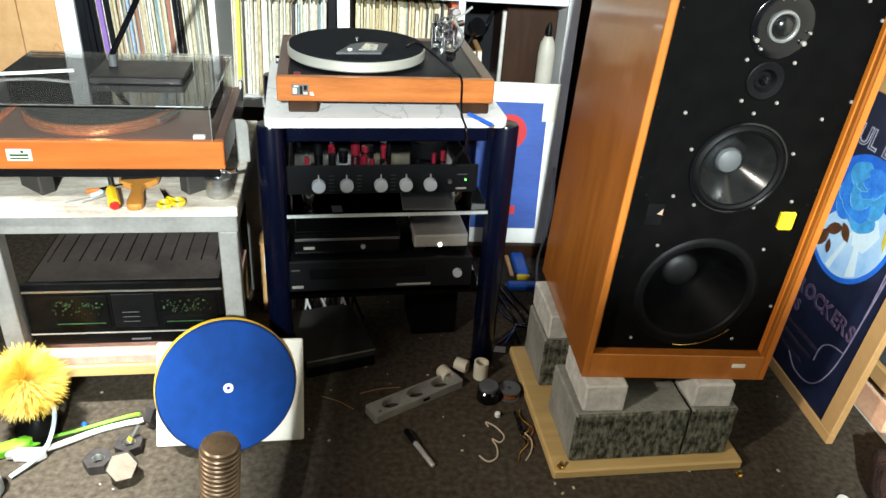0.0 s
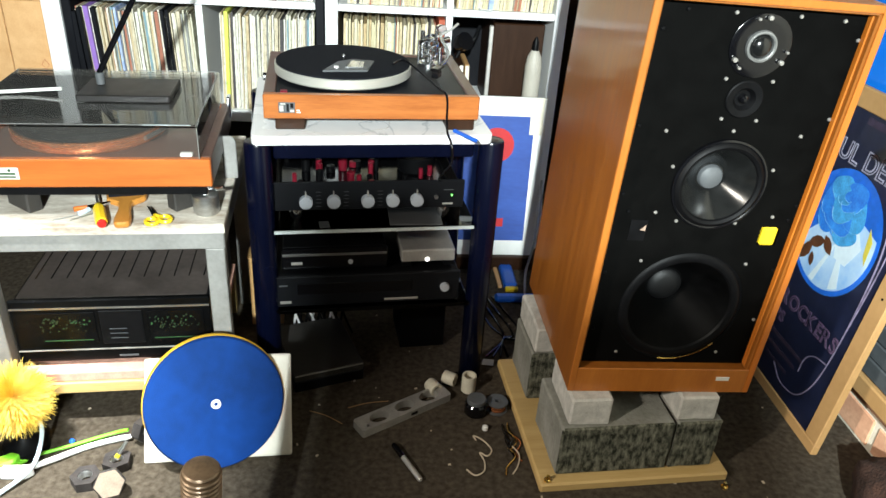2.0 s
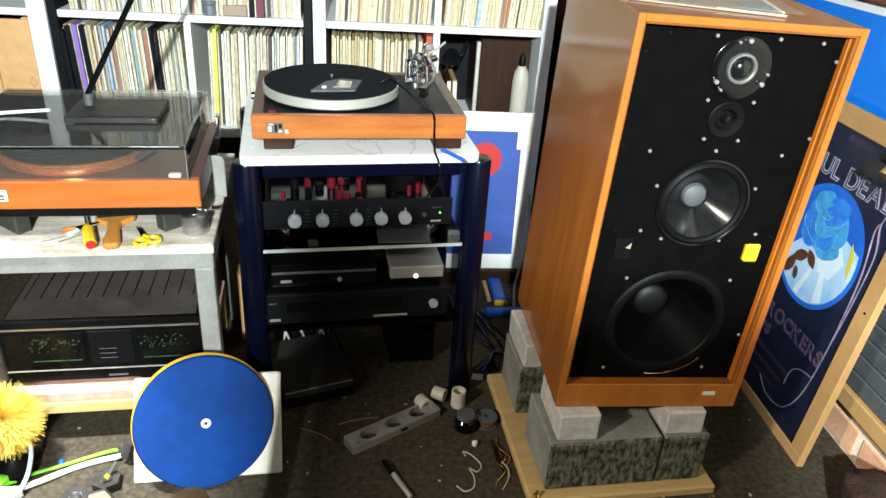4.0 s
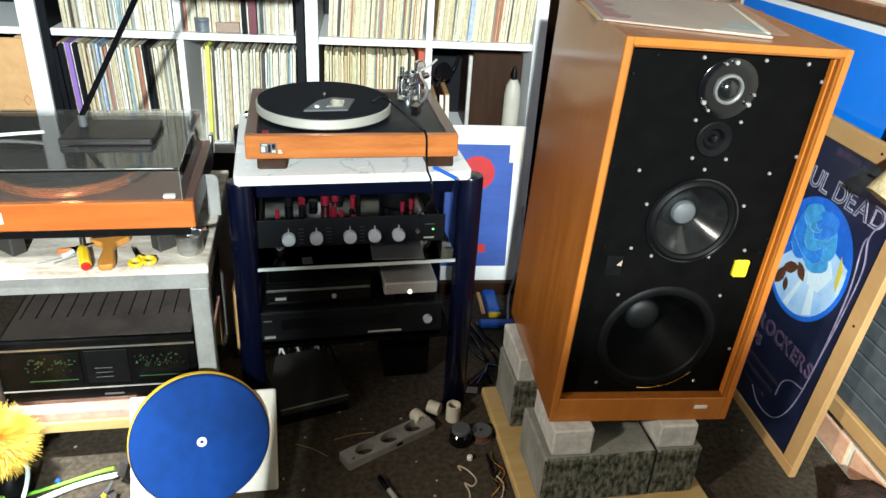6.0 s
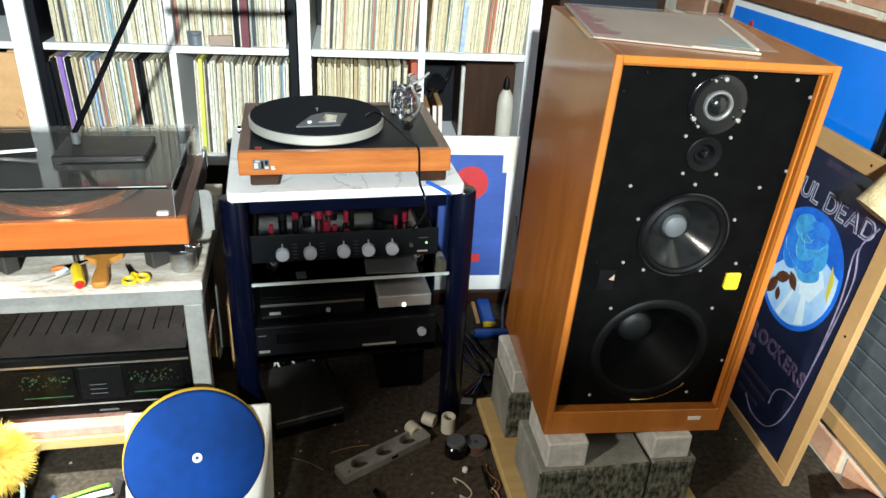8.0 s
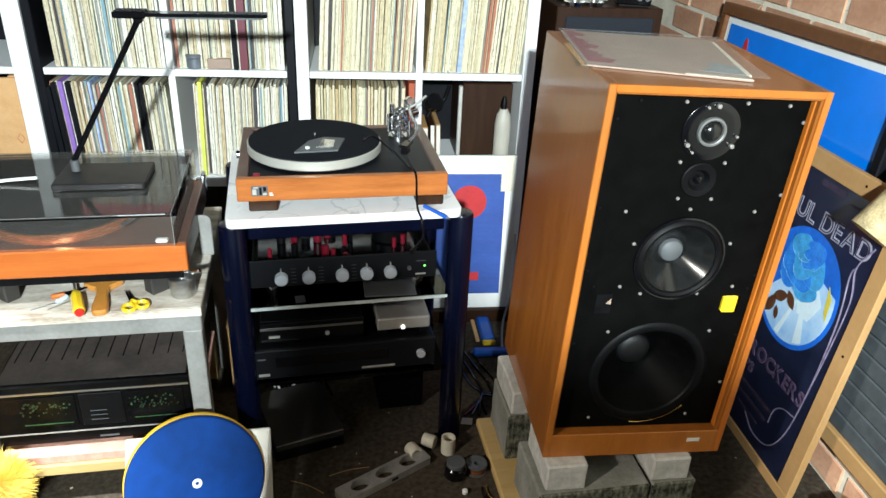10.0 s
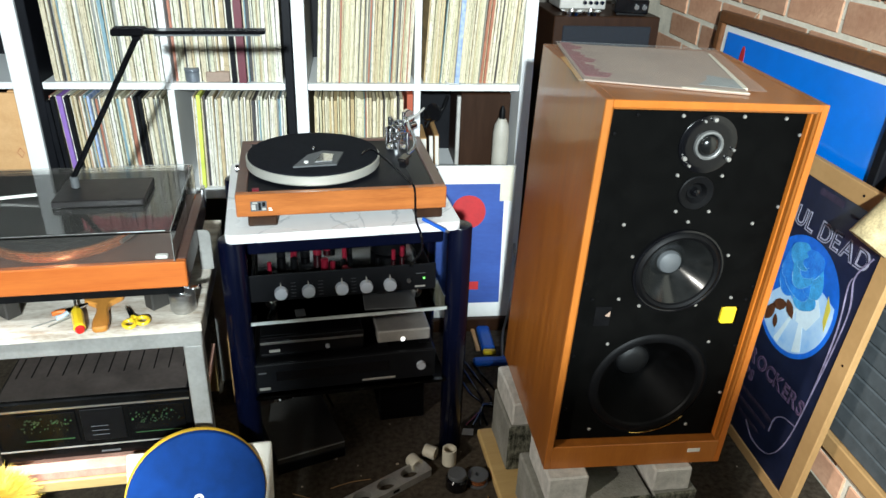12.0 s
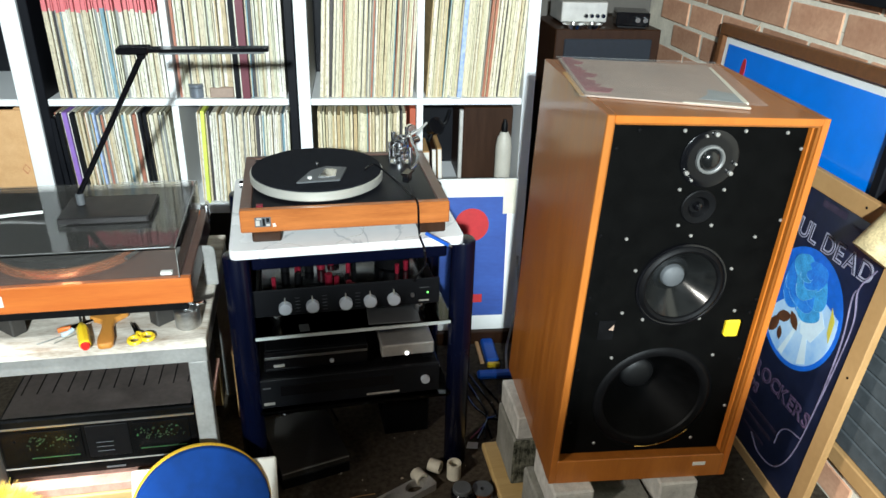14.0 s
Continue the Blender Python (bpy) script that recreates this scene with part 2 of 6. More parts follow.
M["glass"] = glass("dark_glass", (0.16, 0.17, 0.18), 0.03)
M["dull_white"] = mat("dull_white_plastic", (0.42, 0.39, 0.33), 0.5, vary=0.06, scale=20, bump=0)
M["slate_tin"] = mat("slate_grey_tin", (0.17, 0.19, 0.22), 0.4, metal=0.3, vary=0.15, scale=40, bump=0)
M["knob"] = mat("satin_knob", (0.52, 0.55, 0.60), 0.4, metal=0.25, vary=0.05, scale=40, bump=0)
# Pale colour that paints the glint on glass and acrylic edges.
M["edge_glint"] = mat("edge_glint", (0.55, 0.60, 0.60), 0.25, vary=0.1, scale=20, bump=0)
M["brass"] = mat("brass", (0.80, 0.52, 0.14), 0.25, metal=1, vary=0.1, scale=40, bump=0)
M["wicker"] = mat("woven_shade", (0.60, 0.47, 0.25), 0.8, vary=0.3, scale=34, bump=0.5, bscale=220)
M["grey_rib"] = mat("grey_ribbed_panel", (0.075, 0.085, 0.092), 0.6, vary=0.15, scale=30, bump=0.1)
M["fleece"] = mat("brown_fleece", (0.045, 0.018, 0.010), 0.95, vary=0.4, scale=30, bump=1.0, bscale=160)
M["grille_dark"] = mat("dark_grille_cloth", (0.012, 0.015, 0.022), 0.85, vary=0.2, scale=90, bump=0.3, bscale=700)
M["card"] = mat("printed_card", (0.37, 0.265, 0.20), 0.55, scale=12, bump=0, colour2=(0.25, 0.175, 0.135))
M["paper"] = mat("paper", (0.66, 0.63, 0.56), 0.8, vary=0.06, scale=20)
M["string"] = mat("string", (0.55, 0.45, 0.33), 0.8, vary=0.1, scale=60)
M["green_dim"] = mat("dim_green_fleck", (0.010, 0.032, 0.010), 0.5, scale=60, bump=0, colour2=(0.004, 0.010, 0.004))
M["amp_top"] = mat("dusty_bronze_lid", (0.062, 0.050, 0.045), 0.55, vary=0.25, scale=12, bump=0.05, bscale=400, spec=0.3)
M["amp_front"] = mat("black_glass_fascia", (0.0028, 0.0030, 0.0032), 0.22, vary=0.3, scale=15, bump=0, spec=0.12)
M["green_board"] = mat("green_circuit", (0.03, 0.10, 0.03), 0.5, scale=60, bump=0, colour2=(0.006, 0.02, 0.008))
M["red_cap"] = mat("red_component", (0.20, 0.008, 0.022), 0.35, vary=0.2, scale=40, bump=0)
M["white_print"] = mat("white_ray_print", (0.74, 0.88, 0.98), 0.3, vary=0.06, scale=12, bump=0, coat=0.4)
M["scroll"] = mat("dim_scroll_print", (0.20, 0.17, 0.26), 0.4, vary=0.3, scale=30, bump=0)
M["sheet"] = mat("charcoal_sheet", (0.030, 0.027, 0.024), 0.6, vary=0.2, scale=30, bump=0.05)
M["tweeter_ring"] = mat("dull_tweeter_ring", (0.20, 0.20, 0.195), 0.45, metal=0.5, vary=0.15, scale=60, bump=0.05)
M["lamp_black"] = mat("soft_black_lamp", (0.010, 0.0085, 0.0085), 0.4, vary=0.2, scale=30, bump=0.02, spec=0.4)
M["led"] = glow("green_led", (0.2, 1.0, 0.15), 2.5)
M["led_white"] = glow("white_led", (1.0, 0.98, 0.92), 3.0)


def spine_material(name, heading=None, warm=None):
    """Record sleeves: each one its own colour, with blotchy print down the spine."""
    m = bpy.data.materials.new(name)
    m.use_nodes = True
    nt = m.node_tree
    b = nt.nodes["Principled BSDF"]
    N, L = nt.nodes.new, nt.links.new
    oi, ramp, tc, mp, ns = N("ShaderNodeObjectInfo"), N("ShaderNodeValToRGB"), N("ShaderNodeTexCoord"), N("ShaderNodeMapping"), N("ShaderNodeTexNoise")
    cols = [(0.0, (0.74, 0.72, 0.62)), (0.16, (0.62, 0.55, 0.40)), (0.3, (0.80, 0.78, 0.72)), (0.4, (0.55, 0.44, 0.27)), (0.5, (0.68, 0.67, 0.53)), (0.6, (0.30, 0.31, 0.30)),
            (0.65, (0.78, 0.74, 0.64)), (0.75, (0.42, 0.16, 0.10)), (0.79, (0.62, 0.61, 0.46)), (0.88, (0.20, 0.34, 0.42)), (0.91, (0.82, 0.80, 0.75)), (0.96, (0.05, 0.045, 0.05))]
    el = ramp.color_ramp.elements
    ramp.color_ramp.interpolation = "CONSTANT"
    el[0].position, el[0].color = cols[0][0], (*cols[0][1], 1)
    el[1].position, el[1].color = cols[1][0], (*cols[1][1], 1)
    for p, c in cols[2:]:
        e = el.new(p)
        e.color = (*c, 1)
    L(oi.outputs["Random"], ramp.inputs[0])
    mp.inputs["Scale"].default_value = (5, 3, 10)
    L(tc.outputs["Object"], mp.inputs[0])
    add = N("ShaderNodeVectorMath")
    cmb = N("ShaderNodeCombineXYZ")
    mul = N("ShaderNodeMath")
    mul.operation = "MULTIPLY"
    mul.inputs[1].default_value = 91
    L(oi.outputs["Random"], mul.inputs[0])
    L(mul.outputs[0], cmb.inputs[2])
    L(mp.outputs[0], add.inputs[0])
    L(cmb.outputs[0], add.inputs[1])
    L(add.outputs[0], ns.inputs["Vector"])
    ns.inputs["Scale"].default_value = 1.0
    ns.inputs["Detail"].default_value = 4
    rg = N("ShaderNodeMapRange")
    rg.inputs[1].default_value, rg.inputs[2].default_value = 0.40, 0.58
    L(ns.outputs[0], rg.inputs[0])
    mx, dk = N("ShaderNodeMix"), N("ShaderNodeMix")
    mx.data_type = dk.data_type = "RGBA"
    dk.blend_type = "MULTIPLY"
    dk.inputs[0].default_value = 1
    dk.inputs[7].default_value = (0.62, 0.58, 0.52, 1)
    L(ramp.outputs[0], dk.inputs[6])
    L(rg.outputs[0], mx.inputs[0])
    L(dk.outputs[2], mx.inputs[6])
    L(ramp.outputs[0], mx.inputs[7])
    # lines of small print down the spine
    mp2, n2, r2_, pr2 = N("ShaderNodeMapping"), N("ShaderNodeTexNoise"), N("ShaderNodeMapRange"), N("ShaderNodeMix")
    mp2.inputs["Scale"].default_value = (1.2, 1, 46)
    L(tc.outputs["Object"], mp2.inputs[0])
    ad2 = N("ShaderNodeVectorMath")
    L(mp2.outputs[0], ad2.inputs[0])
    L(cmb.outputs[0], ad2.inputs[1])
    L(ad2.outputs[0], n2.inputs["Vector"])
    n2.inputs["Scale"].default_value, n2.inputs["Detail"].default_value = 1.0, 3
    r2_.inputs[1].default_value, r2_.inputs[2].default_value, r2_.inputs[4].default_value = 0.56, 0.68, 0.52
    L(n2.outputs[0], r2_.inputs[0])
    pr2.data_type = "RGBA"
    L(r2_.outputs[0], pr2.inputs[0])
    L(mx.outputs[2], pr2.inputs[6])
    pr2.inputs[7].default_value = (0.16, 0.13, 0.11, 1)
    out = pr2.outputs[2]
    if warm:
        wm = N("ShaderNodeMix")
        wm.data_type, wm.blend_type = "RGBA", "MULTIPLY"
        wm.inputs[0].default_value, wm.inputs[7].default_value = 1.0, (*warm, 1)
        L(out, wm.inputs[6])
        out = wm.outputs[2]
    if heading:
        sep, gt, hd = N("ShaderNodeSeparateXYZ"), N("ShaderNodeMath"), N("ShaderNodeMix")
        gt.operation, gt.inputs[1].default_value, hd.data_type = "GREATER_THAN", 0.84, "RGBA"
        L(tc.outputs["Object"], sep.inputs[0])
        L(sep.outputs[2], gt.inputs[0])
        L(gt.outputs[0], hd.inputs[0])
        L(out, hd.inputs[6])
        hd.inputs[7].default_value = (*heading, 1)
        out = hd.outputs[2]
    L(out, b.inputs["Base Color"])
    b.inputs["Roughness"].default_value = 0.55
    return m


# grey veins in the marble
nt = M["marble"].node_tree
vn, sb_, ab, vr, vm = (nt.nodes.new("ShaderNode" + k) for k in ("TexNoise", "Math", "Math", "MapRange", "Mix"))
vn.inputs["Scale"].default_value, vn.inputs["Detail"].default_value, vn.inputs["Distortion"].default_value = 2.6, 6, 1.6
sb_.operation, sb_.inputs[1].default_value, ab.operation, vm.data_type = "SUBTRACT", 0.5, "ABSOLUTE", "RGBA"
vr.inputs[1].default_value, vr.inputs[2].default_value, vr.inputs[3].default_value, vr.inputs[4].default_value = 0.0, 0.010, 0.6, 0.0
pb_ = nt.nodes["Principled BSDF"]
src = pb_.inputs["Base Color"].links[0].from_socket
tcm = nt.nodes.new("ShaderNodeTexCoord")
nt.links.new(tcm.outputs["Object"], vn.inputs["Vector"])
nt.links.new(vn.outputs[0], sb_.inputs[0])
nt.links.new(sb_.outputs[0], ab.inputs[0])
nt.links.new(ab.outputs[0], vr.inputs[0])
nt.links.new(vr.outputs[0], vm.inputs[0])
nt.links.new(src, vm.inputs[6])
vm.inputs[7].default_value = (0.36, 0.38, 0.41, 1)
nt.links.new(vm.outputs[2], pb_.inputs["Base Color"])

M["sleeve"] = spine_material("record_sleeves")
M["sleeve_warm"] = spine_material("warm_cream_sleeves", None, (1.0, 0.94, 0.80))
M["sleeve_red"] = spine_material("red_headed_sleeves", (0.58, 0.14, 0.15))

# ---- builders ----


def box(x0, y0, z0, x1, y1, z1, bev=0.002, bm=None, m=None, segs=1):
    own = bmesh.new()
    bmesh.ops.create_cube(own, size=1)
    for v in own.verts:
        v.co = Vector(((x0 + x1) / 2 + v.co.x * (x1 - x0), (y0 + y1) / 2 + v.co.y * (y1 - y0), (z0 + z1) / 2 + v.co.z * (z1 - z0)))
    if bev:
        bmesh.ops.bevel(own, geom=list(own.edges), offset=bev, segments=segs, affect="EDGES", profile=0.6)
    return merge(own, bm, m)


def merge(own, bm=None, m=None):
    if m is not None:
        bmesh.ops.transform(own, matrix=m, verts=own.verts)
    if bm is None:
        return own
    me = bpy.data.meshes.new("tmp")
    own.to_mesh(me)
    own.free()
    bm.from_mesh(me)
    bpy.data.meshes.remove(me)
    return bm


def lathe(profile, seg=40, bm=None, m=None):
    """Turns (radius, height) pairs about the z axis."""
    own = bmesh.new()
    rings = []
    for r, h in profile:
        if r < 1e-6:
            rings.append([own.verts.new((0, 0, h))])
        else:
            rings.append([own.verts.new((r * math.cos(2 * math.pi * k / seg), r * math.sin(2 * math.pi * k / seg), h)) for k in range(seg)])
    for a, b in zip(rings, rings[1:]):
        for k in range(seg):
            j = (k + 1) % seg
            if len(a) == 1 and len(b) == 1:
                continue
            if len(a) == 1:
                own.faces.new((a[0], b[j], b[k]))
            elif len(b) == 1:
                own.faces.new((a[k], a[j], b[0]))
            else:
                own.faces.new((a[k], a[j], b[j], b[k]))
    bmesh.ops.recalc_face_normals(own, faces=own.faces)
    return merge(own, bm, m)


def cyl(r, h, seg=24, bev=0.0, bm=None, m=None, r2=None):
    r2 = r if r2 is None else r2
    b = min(bev, h / 3)
    prof = [(0, 0), (r - b, 0), (r, b), (r2, h - b), (r2 - b, h), (0, h)] if b else [(0, 0), (r, 0), (r2, h), (0, h)]
    return lathe(prof, seg, bm, m)


def prism(points, h, bev=0.0, bm=None, m=None):
    """A flat outline in x and y, made h thick."""
    own = bmesh.new()
    f = own.faces.new([own.verts.new((x, y, 0)) for x, y in points])
    ext = bmesh.ops.extrude_face_region(own, geom=[f])
    bmesh.ops.translate(own, vec=(0, 0, h), verts=[v for v in ext["geom"] if isinstance(v, bmesh.types.BMVert)])
    bmesh.ops.recalc_face_normals(own, faces=own.faces)
    if bev:
        bmesh.ops.bevel(own, geom=list(own.edges), offset=bev, segments=1, affect="EDGES")
    return merge(own, bm, m)


def tube(points, r, seg=8, bm=None, m=None, smooth=6):
    """A round cord through the points, glided."""
    P = [Vector(p) for p in points]
    path = []
    if len(P) > 2 and smooth > 1:
        for i in range(len(P) - 1):
            a, b, c, d = P[max(i - 1, 0)], P[i], P[i + 1], P[min(i + 2, len(P) - 1)]
            for k in range(smooth):
                t = k / smooth
                path.append(0.5 * (2 * b + (c - a) * t + (2 * a - 5 * b + 4 * c - d) * t * t + (3 * b - a - 3 * c + d) * t ** 3))
        path.append(P[-1])
    else:
        path = P
    own = bmesh.new()
    rings, up = [], Vector((0.13, 0.21, 1)).normalized()
    for i, p in enumerate(path):
        d = (path[min(i + 1, len(path) - 1)] - path[max(i - 1, 0)]).normalized()
        u = d.cross(up)
        if u.length < 1e-4:
            u = d.cross(Vector((1, 0, 0)))
        u.normalize()
        w = d.cross(u)
        rr = r[min(i, len(r) - 1)] if isinstance(r, (list, tuple)) else r
        rings.append([own.verts.new(p + rr * (math.cos(2 * math.pi * k / seg) * u + math.sin(2 * math.pi * k / seg) * w)) for k in range(seg)])
    for a, b in zip(rings, rings[1:]):
        for k in range(seg):
            own.faces.new((a[k], a[(k + 1) % seg], b[(k + 1) % seg], b[k]))
    own.faces.new(rings[0])
    own.faces.new(rings[-1])
    bmesh.ops.recalc_face_normals(own, faces=own.faces)
    return merge(own, bm, m)


def thing(name, m, label, category, group=""):
    ob = new(name)
    ob.empty_display_size = 0.05
    ob.matrix_world = m
    return tagged(ob, label, category, group)


def part(name, bm, material, parent=None, label="", smooth=False, m=None):
    me = bpy.data.meshes.new(name)
    bm.to_mesh(me)
    bm.free()
    me.materials.append(M[material] if isinstance(material, str) else material)
    if smooth:
        me.polygons.foreach_set("use_smooth", [True] * len(me.polygons))
        me.set_sharp_from_angle(angle=radians(35))
    ob = new(name, me)
    if parent is not None:
        ob.parent = parent
    if m is not None:
        ob.matrix_local = m
    if label:
        ob["label"] = label
    return ob


def solo(name, bm, material, m, label, category, group="", smooth=False):
    """A thing that is one mesh."""
    ob = part(name, bm, material, None, label, smooth)
    ob.matrix_world = m
    return tagged(ob, label, category, group)


def setting(name, bm, material, label, category, m=None):
    ob = part(name, bm, material, None, label)
    if m is not None:
        ob.matrix_world = m
    return tagged(ob, label, category, "", "structure")


def lettering(text, size, material, parent, m, name="letter", depth=0.0005, spread=0.0, like=None):
    """Raised letters, each its own piece, centred on m."""
    made, x = [], 0.0
    for ch in text:
        if ch == " ":
            x += size * 0.3
            continue
        cu = bpy.data.curves.new(name, "FONT")
        cu.body, cu.size, cu.extrude, cu.align_y, cu.offset = ch, size, depth, "CENTER", spread
        tmp = bpy.data.objects.new("tmp", cu)
        me = bpy.data.meshes.new_from_object(tmp)
        bpy.data.objects.remove(tmp)
        bpy.data.curves.remove(cu)
        me.name = name
        me.materials.append(M[material])
        slack = 0.0 if like is None else like - spread
        lo, hi = min(v.co.x for v in me.vertices) - slack, max(v.co.x for v in me.vertices) + slack
        made.append((me, x - lo))
        x += hi - lo + size * 0.07
    for me, dx in made:
        ob = new(name, me)
        ob.parent = parent
        ob.matrix_local = m @ pose(dx - x / 2, 0, 0)



# ---- the room ----
setting("floor", box(-2.6, -1.8, -0.1, 1.3, 3.4, 0.0, 0), "carpet", "dark grey-brown worn carpet strewn with crumbs", "floor")
setting("ceiling", box(-2.6, -1.8, 2.4, 1.4, 3.4, 2.5, 0), "plaster", "dull plaster ceiling above the listening corner", "ceiling")
setting("wall_back", box(-2.6, 3.2, 0, 1.16, 3.35, 2.4, 0), "plaster", "dull plain wall behind the record shelves", "wall")
setting("wall_left", box(-2.75, -1.8, 0, -2.6, 3.4, 2.4, 0), "plaster", "dull plain side wall of the room", "wall")
setting("wall_front", box(-2.6, -1.95, 0, 1.4, -1.8, 2.4, 0), "plaster", "dull plain wall at the near end", "wall")
# Unseen stepped blocker, added to shade rack, middle floor and lower loudspeaker.
low = box(-0.170, -0.44, 0, -0.045, -0.35, 1.485, 0)
setting("light_blocker", box(-0.0445, -0.44, 0, 0.188, -0.35, 1.405, 0, low), "plaster", "unseen stepped panel added to shade the rack and floor", "wall")
wall_right = setting("wall_right", box(1.168, -1.8, 0, 1.4, 3.4, 2.4, 0), "mortar", "red brick wall with thick pale mortar joints", "wall")

# ---- record shelves ----


def bookcase(name, x0, x1, side_w, dividers, side_mat, label):
    """Sides to the floor, three boards, dividers and a back."""
    b = thing(name, pose(x0 - 0.010, 2.52, 0), label, "bookcase")
    w = x1 - x0
    part("side_panel", box(0, 0, 0, side_w, 0.38, 1.42, 0.002), side_mat, b)
    part("side_panel", box(w - side_w, 0, 0, w, 0.38, 1.42, 0.002), side_mat, b)
    for z, t in ((0.425, 0.035), (0.766, 0.02), (1.105, 0.02), (1.42, 0.03)):
        part("shelf_board", box(side_w + 0.001, 0.003, z, w - side_w - 0.001, 0.375, z + t, 0.002), "white", b)
    for d in dividers:
        for z0, z1 in ((0.461, 0.765), (0.787, 1.104), (1.126, 1.419)):
            part("divider", box(d - 0.010, 0.006, z0, d + 0.010, 0.37, z1, 0.0015), "white", b)
    # Back coloured black, which also paints in the shade inside the bays.
    part("back_panel", box(side_w, 0.376, 0.43, w - side_w, 0.38, 1.42, 0), "black_wood", b)
    return b


mid_case = bookcase("bookcase", -0.872, -0.147, 0.024, (0.372,), "black_wood", "black-sided bookcase with white shelves full of records")
right_case = bookcase("bookcase", -0.144, 0.566, 0.036, (0.361,), "white", "white bookcase of records standing on the floor")
left_case = bookcase("bookcase", -1.70, -0.876, 0.05, (0.4,), "white", "white bookcase holding a pale wooden crate")

sleeve_data = {}


def record(x, z, th, h, d, lean, y, look_of="sleeve"):
    """One record in its sleeve, spine to the room."""
    if look_of not in sleeve_data:
        bm = box(-0.5, 0, 0, 0.5, 1, 1, 0)
        me = sleeve_data[look_of] = bpy.data.meshes.new("record_sleeve")
        bm.to_mesh(me)
        bm.free()
        me.materials.append(M[look_of])
    ob = new("record_sleeve", sleeve_data[look_of])
    ob.matrix_world = pose(x - 0.010, y, z, 0, lean, 0) @ Matrix.Diagonal((th, d, h, 1))
    return tagged(ob, "worn card record sleeve filed upright on a shelf", "record", "records on the shelves")


rng = random.Random(11)


def fill(x0, x1, z, top, mean, tilt=0.0, look_of="sleeve"):
    x = x0 + 0.004
    while x < x1 - 0.006:
        th = mean * rng.choice((0.4, 0.45, 0.55, 0.6, 0.8, 1.0, 1.3))
        if x + th > x1 - 0.003:
            break
        record(x + th / 2, z, th * 0.89, top - rng.uniform(0, 0.016) + (0.004 if rng.random() > 0.9 else 0), 0.31, tilt + rng.uniform(-0.5, 0.5), 2.532 + rng.uniform(0, 0.012) + (0.01 if rng.random() > 0.85 else 0), look_of)
        x += th


fill(-0.846, -0.512, 0.461, 0.285, 0.0085, -1.5)
fill(-0.46, -0.174, 0.461, 0.285, 0.0085, 1.5)
fill(-0.82, -0.512, 0.787, 0.295, 0.0085, -0.5, "sleeve_red")
fill(-0.488, -0.174, 0.787, 0.295, 0.0085, 0)
fill(-0.10, 0.18, 0.461, 0.285, 0.0085, 0.5, "sleeve_warm")
fill(-0.085, 0.205, 0.787, 0.300, 0.0070, 3.0, "sleeve_warm")
fill(0.232, 0.526, 0.787, 0.298, 0.0070, 3.5, "sleeve_warm")


def spine(x, z, th, h, material, label, lean=0):
    bm = box(-th / 2, 0, 0, th / 2, 0.31, h, 0.0008)
    solo("record_sleeve", bm, material, pose(x - 0.010, 2.522, z, 0, lean, 0), label, "record", "records on the shelves")


M["purple"] = mat("purple_sleeve", (0.25, 0.13, 0.45), 0.5, vary=0.1, scale=20, bump=0)
M["lime_sleeve"] = mat("lime_sleeve", (0.62, 0.68, 0.10), 0.5, vary=0.1, scale=20, bump=0)
M["maroon"] = mat("maroon_sleeve", (0.13, 0.02, 0.035), 0.5, vary=0.1, scale=20, bump=0)
M["rust"] = mat("rust_sleeve", (0.40, 0.075, 0.03), 0.5, vary=0.1, scale=20, bump=0)
M["blue_sleeve"] = mat("blue_white_sleeve", (0.55, 0.62, 0.75), 0.5, scale=60, bump=0, colour2=(0.10, 0.20, 0.50))
spine(-0.800, 0.461, 0.013, 0.287, "purple", "purple boxed record standing among pale sleeves", -2)
spine(-0.782, 0.461, 0.011, 0.283, "black_wood", "black boxed record beside a purple one", -2)
spine(-0.836, 0.461, 0.014, 0.270, "black_wood", "black boxed record at the row's end", -2)
spine(-0.820, 0.461, 0.011, 0.281, "black_wood", "black boxed record beside a purple one", -2)
spine(-0.724, 0.461, 0.007, 0.286, "blue_sleeve", "pale blue record sleeve on the lower shelf", -1.5)
spine(-0.596, 0.461, 0.009, 0.284, "black_wood", "black record sleeve among pale ones", -1.5)
spine(-0.582, 0.461, 0.008, 0.286, "black_wood", "black record sleeve among pale ones", -1.5)
spine(-0.435, 0.461, 0.011, 0.29, "lime_sleeve", "lime green record sleeve on the lower shelf", 2)
spine(-0.292, 0.787, 0.022, 0.305, "maroon", "maroon boxed record standing on the shelf")
spine(-0.316, 0.787, 0.013, 0.302, "black_wood", "black boxed record beside a maroon one")
spine(0.195, 0.461, 0.018, 0.295, "rust", "rust-red boxed record at the row's end")
spine(0.335, 0.787, 0.013, 0.305, "blue_sleeve", "blue and white speckled record sleeve", 3)

tin = thing("tin", pose(-0.445, 2.545, 0.787), "small grey lidded tin on the white shelf", "tin")
part("can", cyl(0.022, 0.030, 28, 0.002), "slate_tin", tin, smooth=True)
part("lid", cyl(0.0235, 0.010, 28, 0.002, m=pose(0, 0, 0.0302)), "slate_tin", tin, smooth=True)
solo("wood_block", box(-0.034, 0, 0, 0.034, 0.03, 0.03, 0.003), "card", pose(-0.373, 2.53, 0.7875, 0, 0, 2), "small grey-brown wooden block lying on the shelf", "wood block")
solo("coin_dish", lathe([(0, 0.002), (0.02, 0.002), (0.026, 0.006), (0.027, 0.005), (0.021, 0), (0, 0)], 24), "white_plastic", pose(0.315, 2.535, 0.787), "small white dish on the shelf edge", "dish", smooth=True)

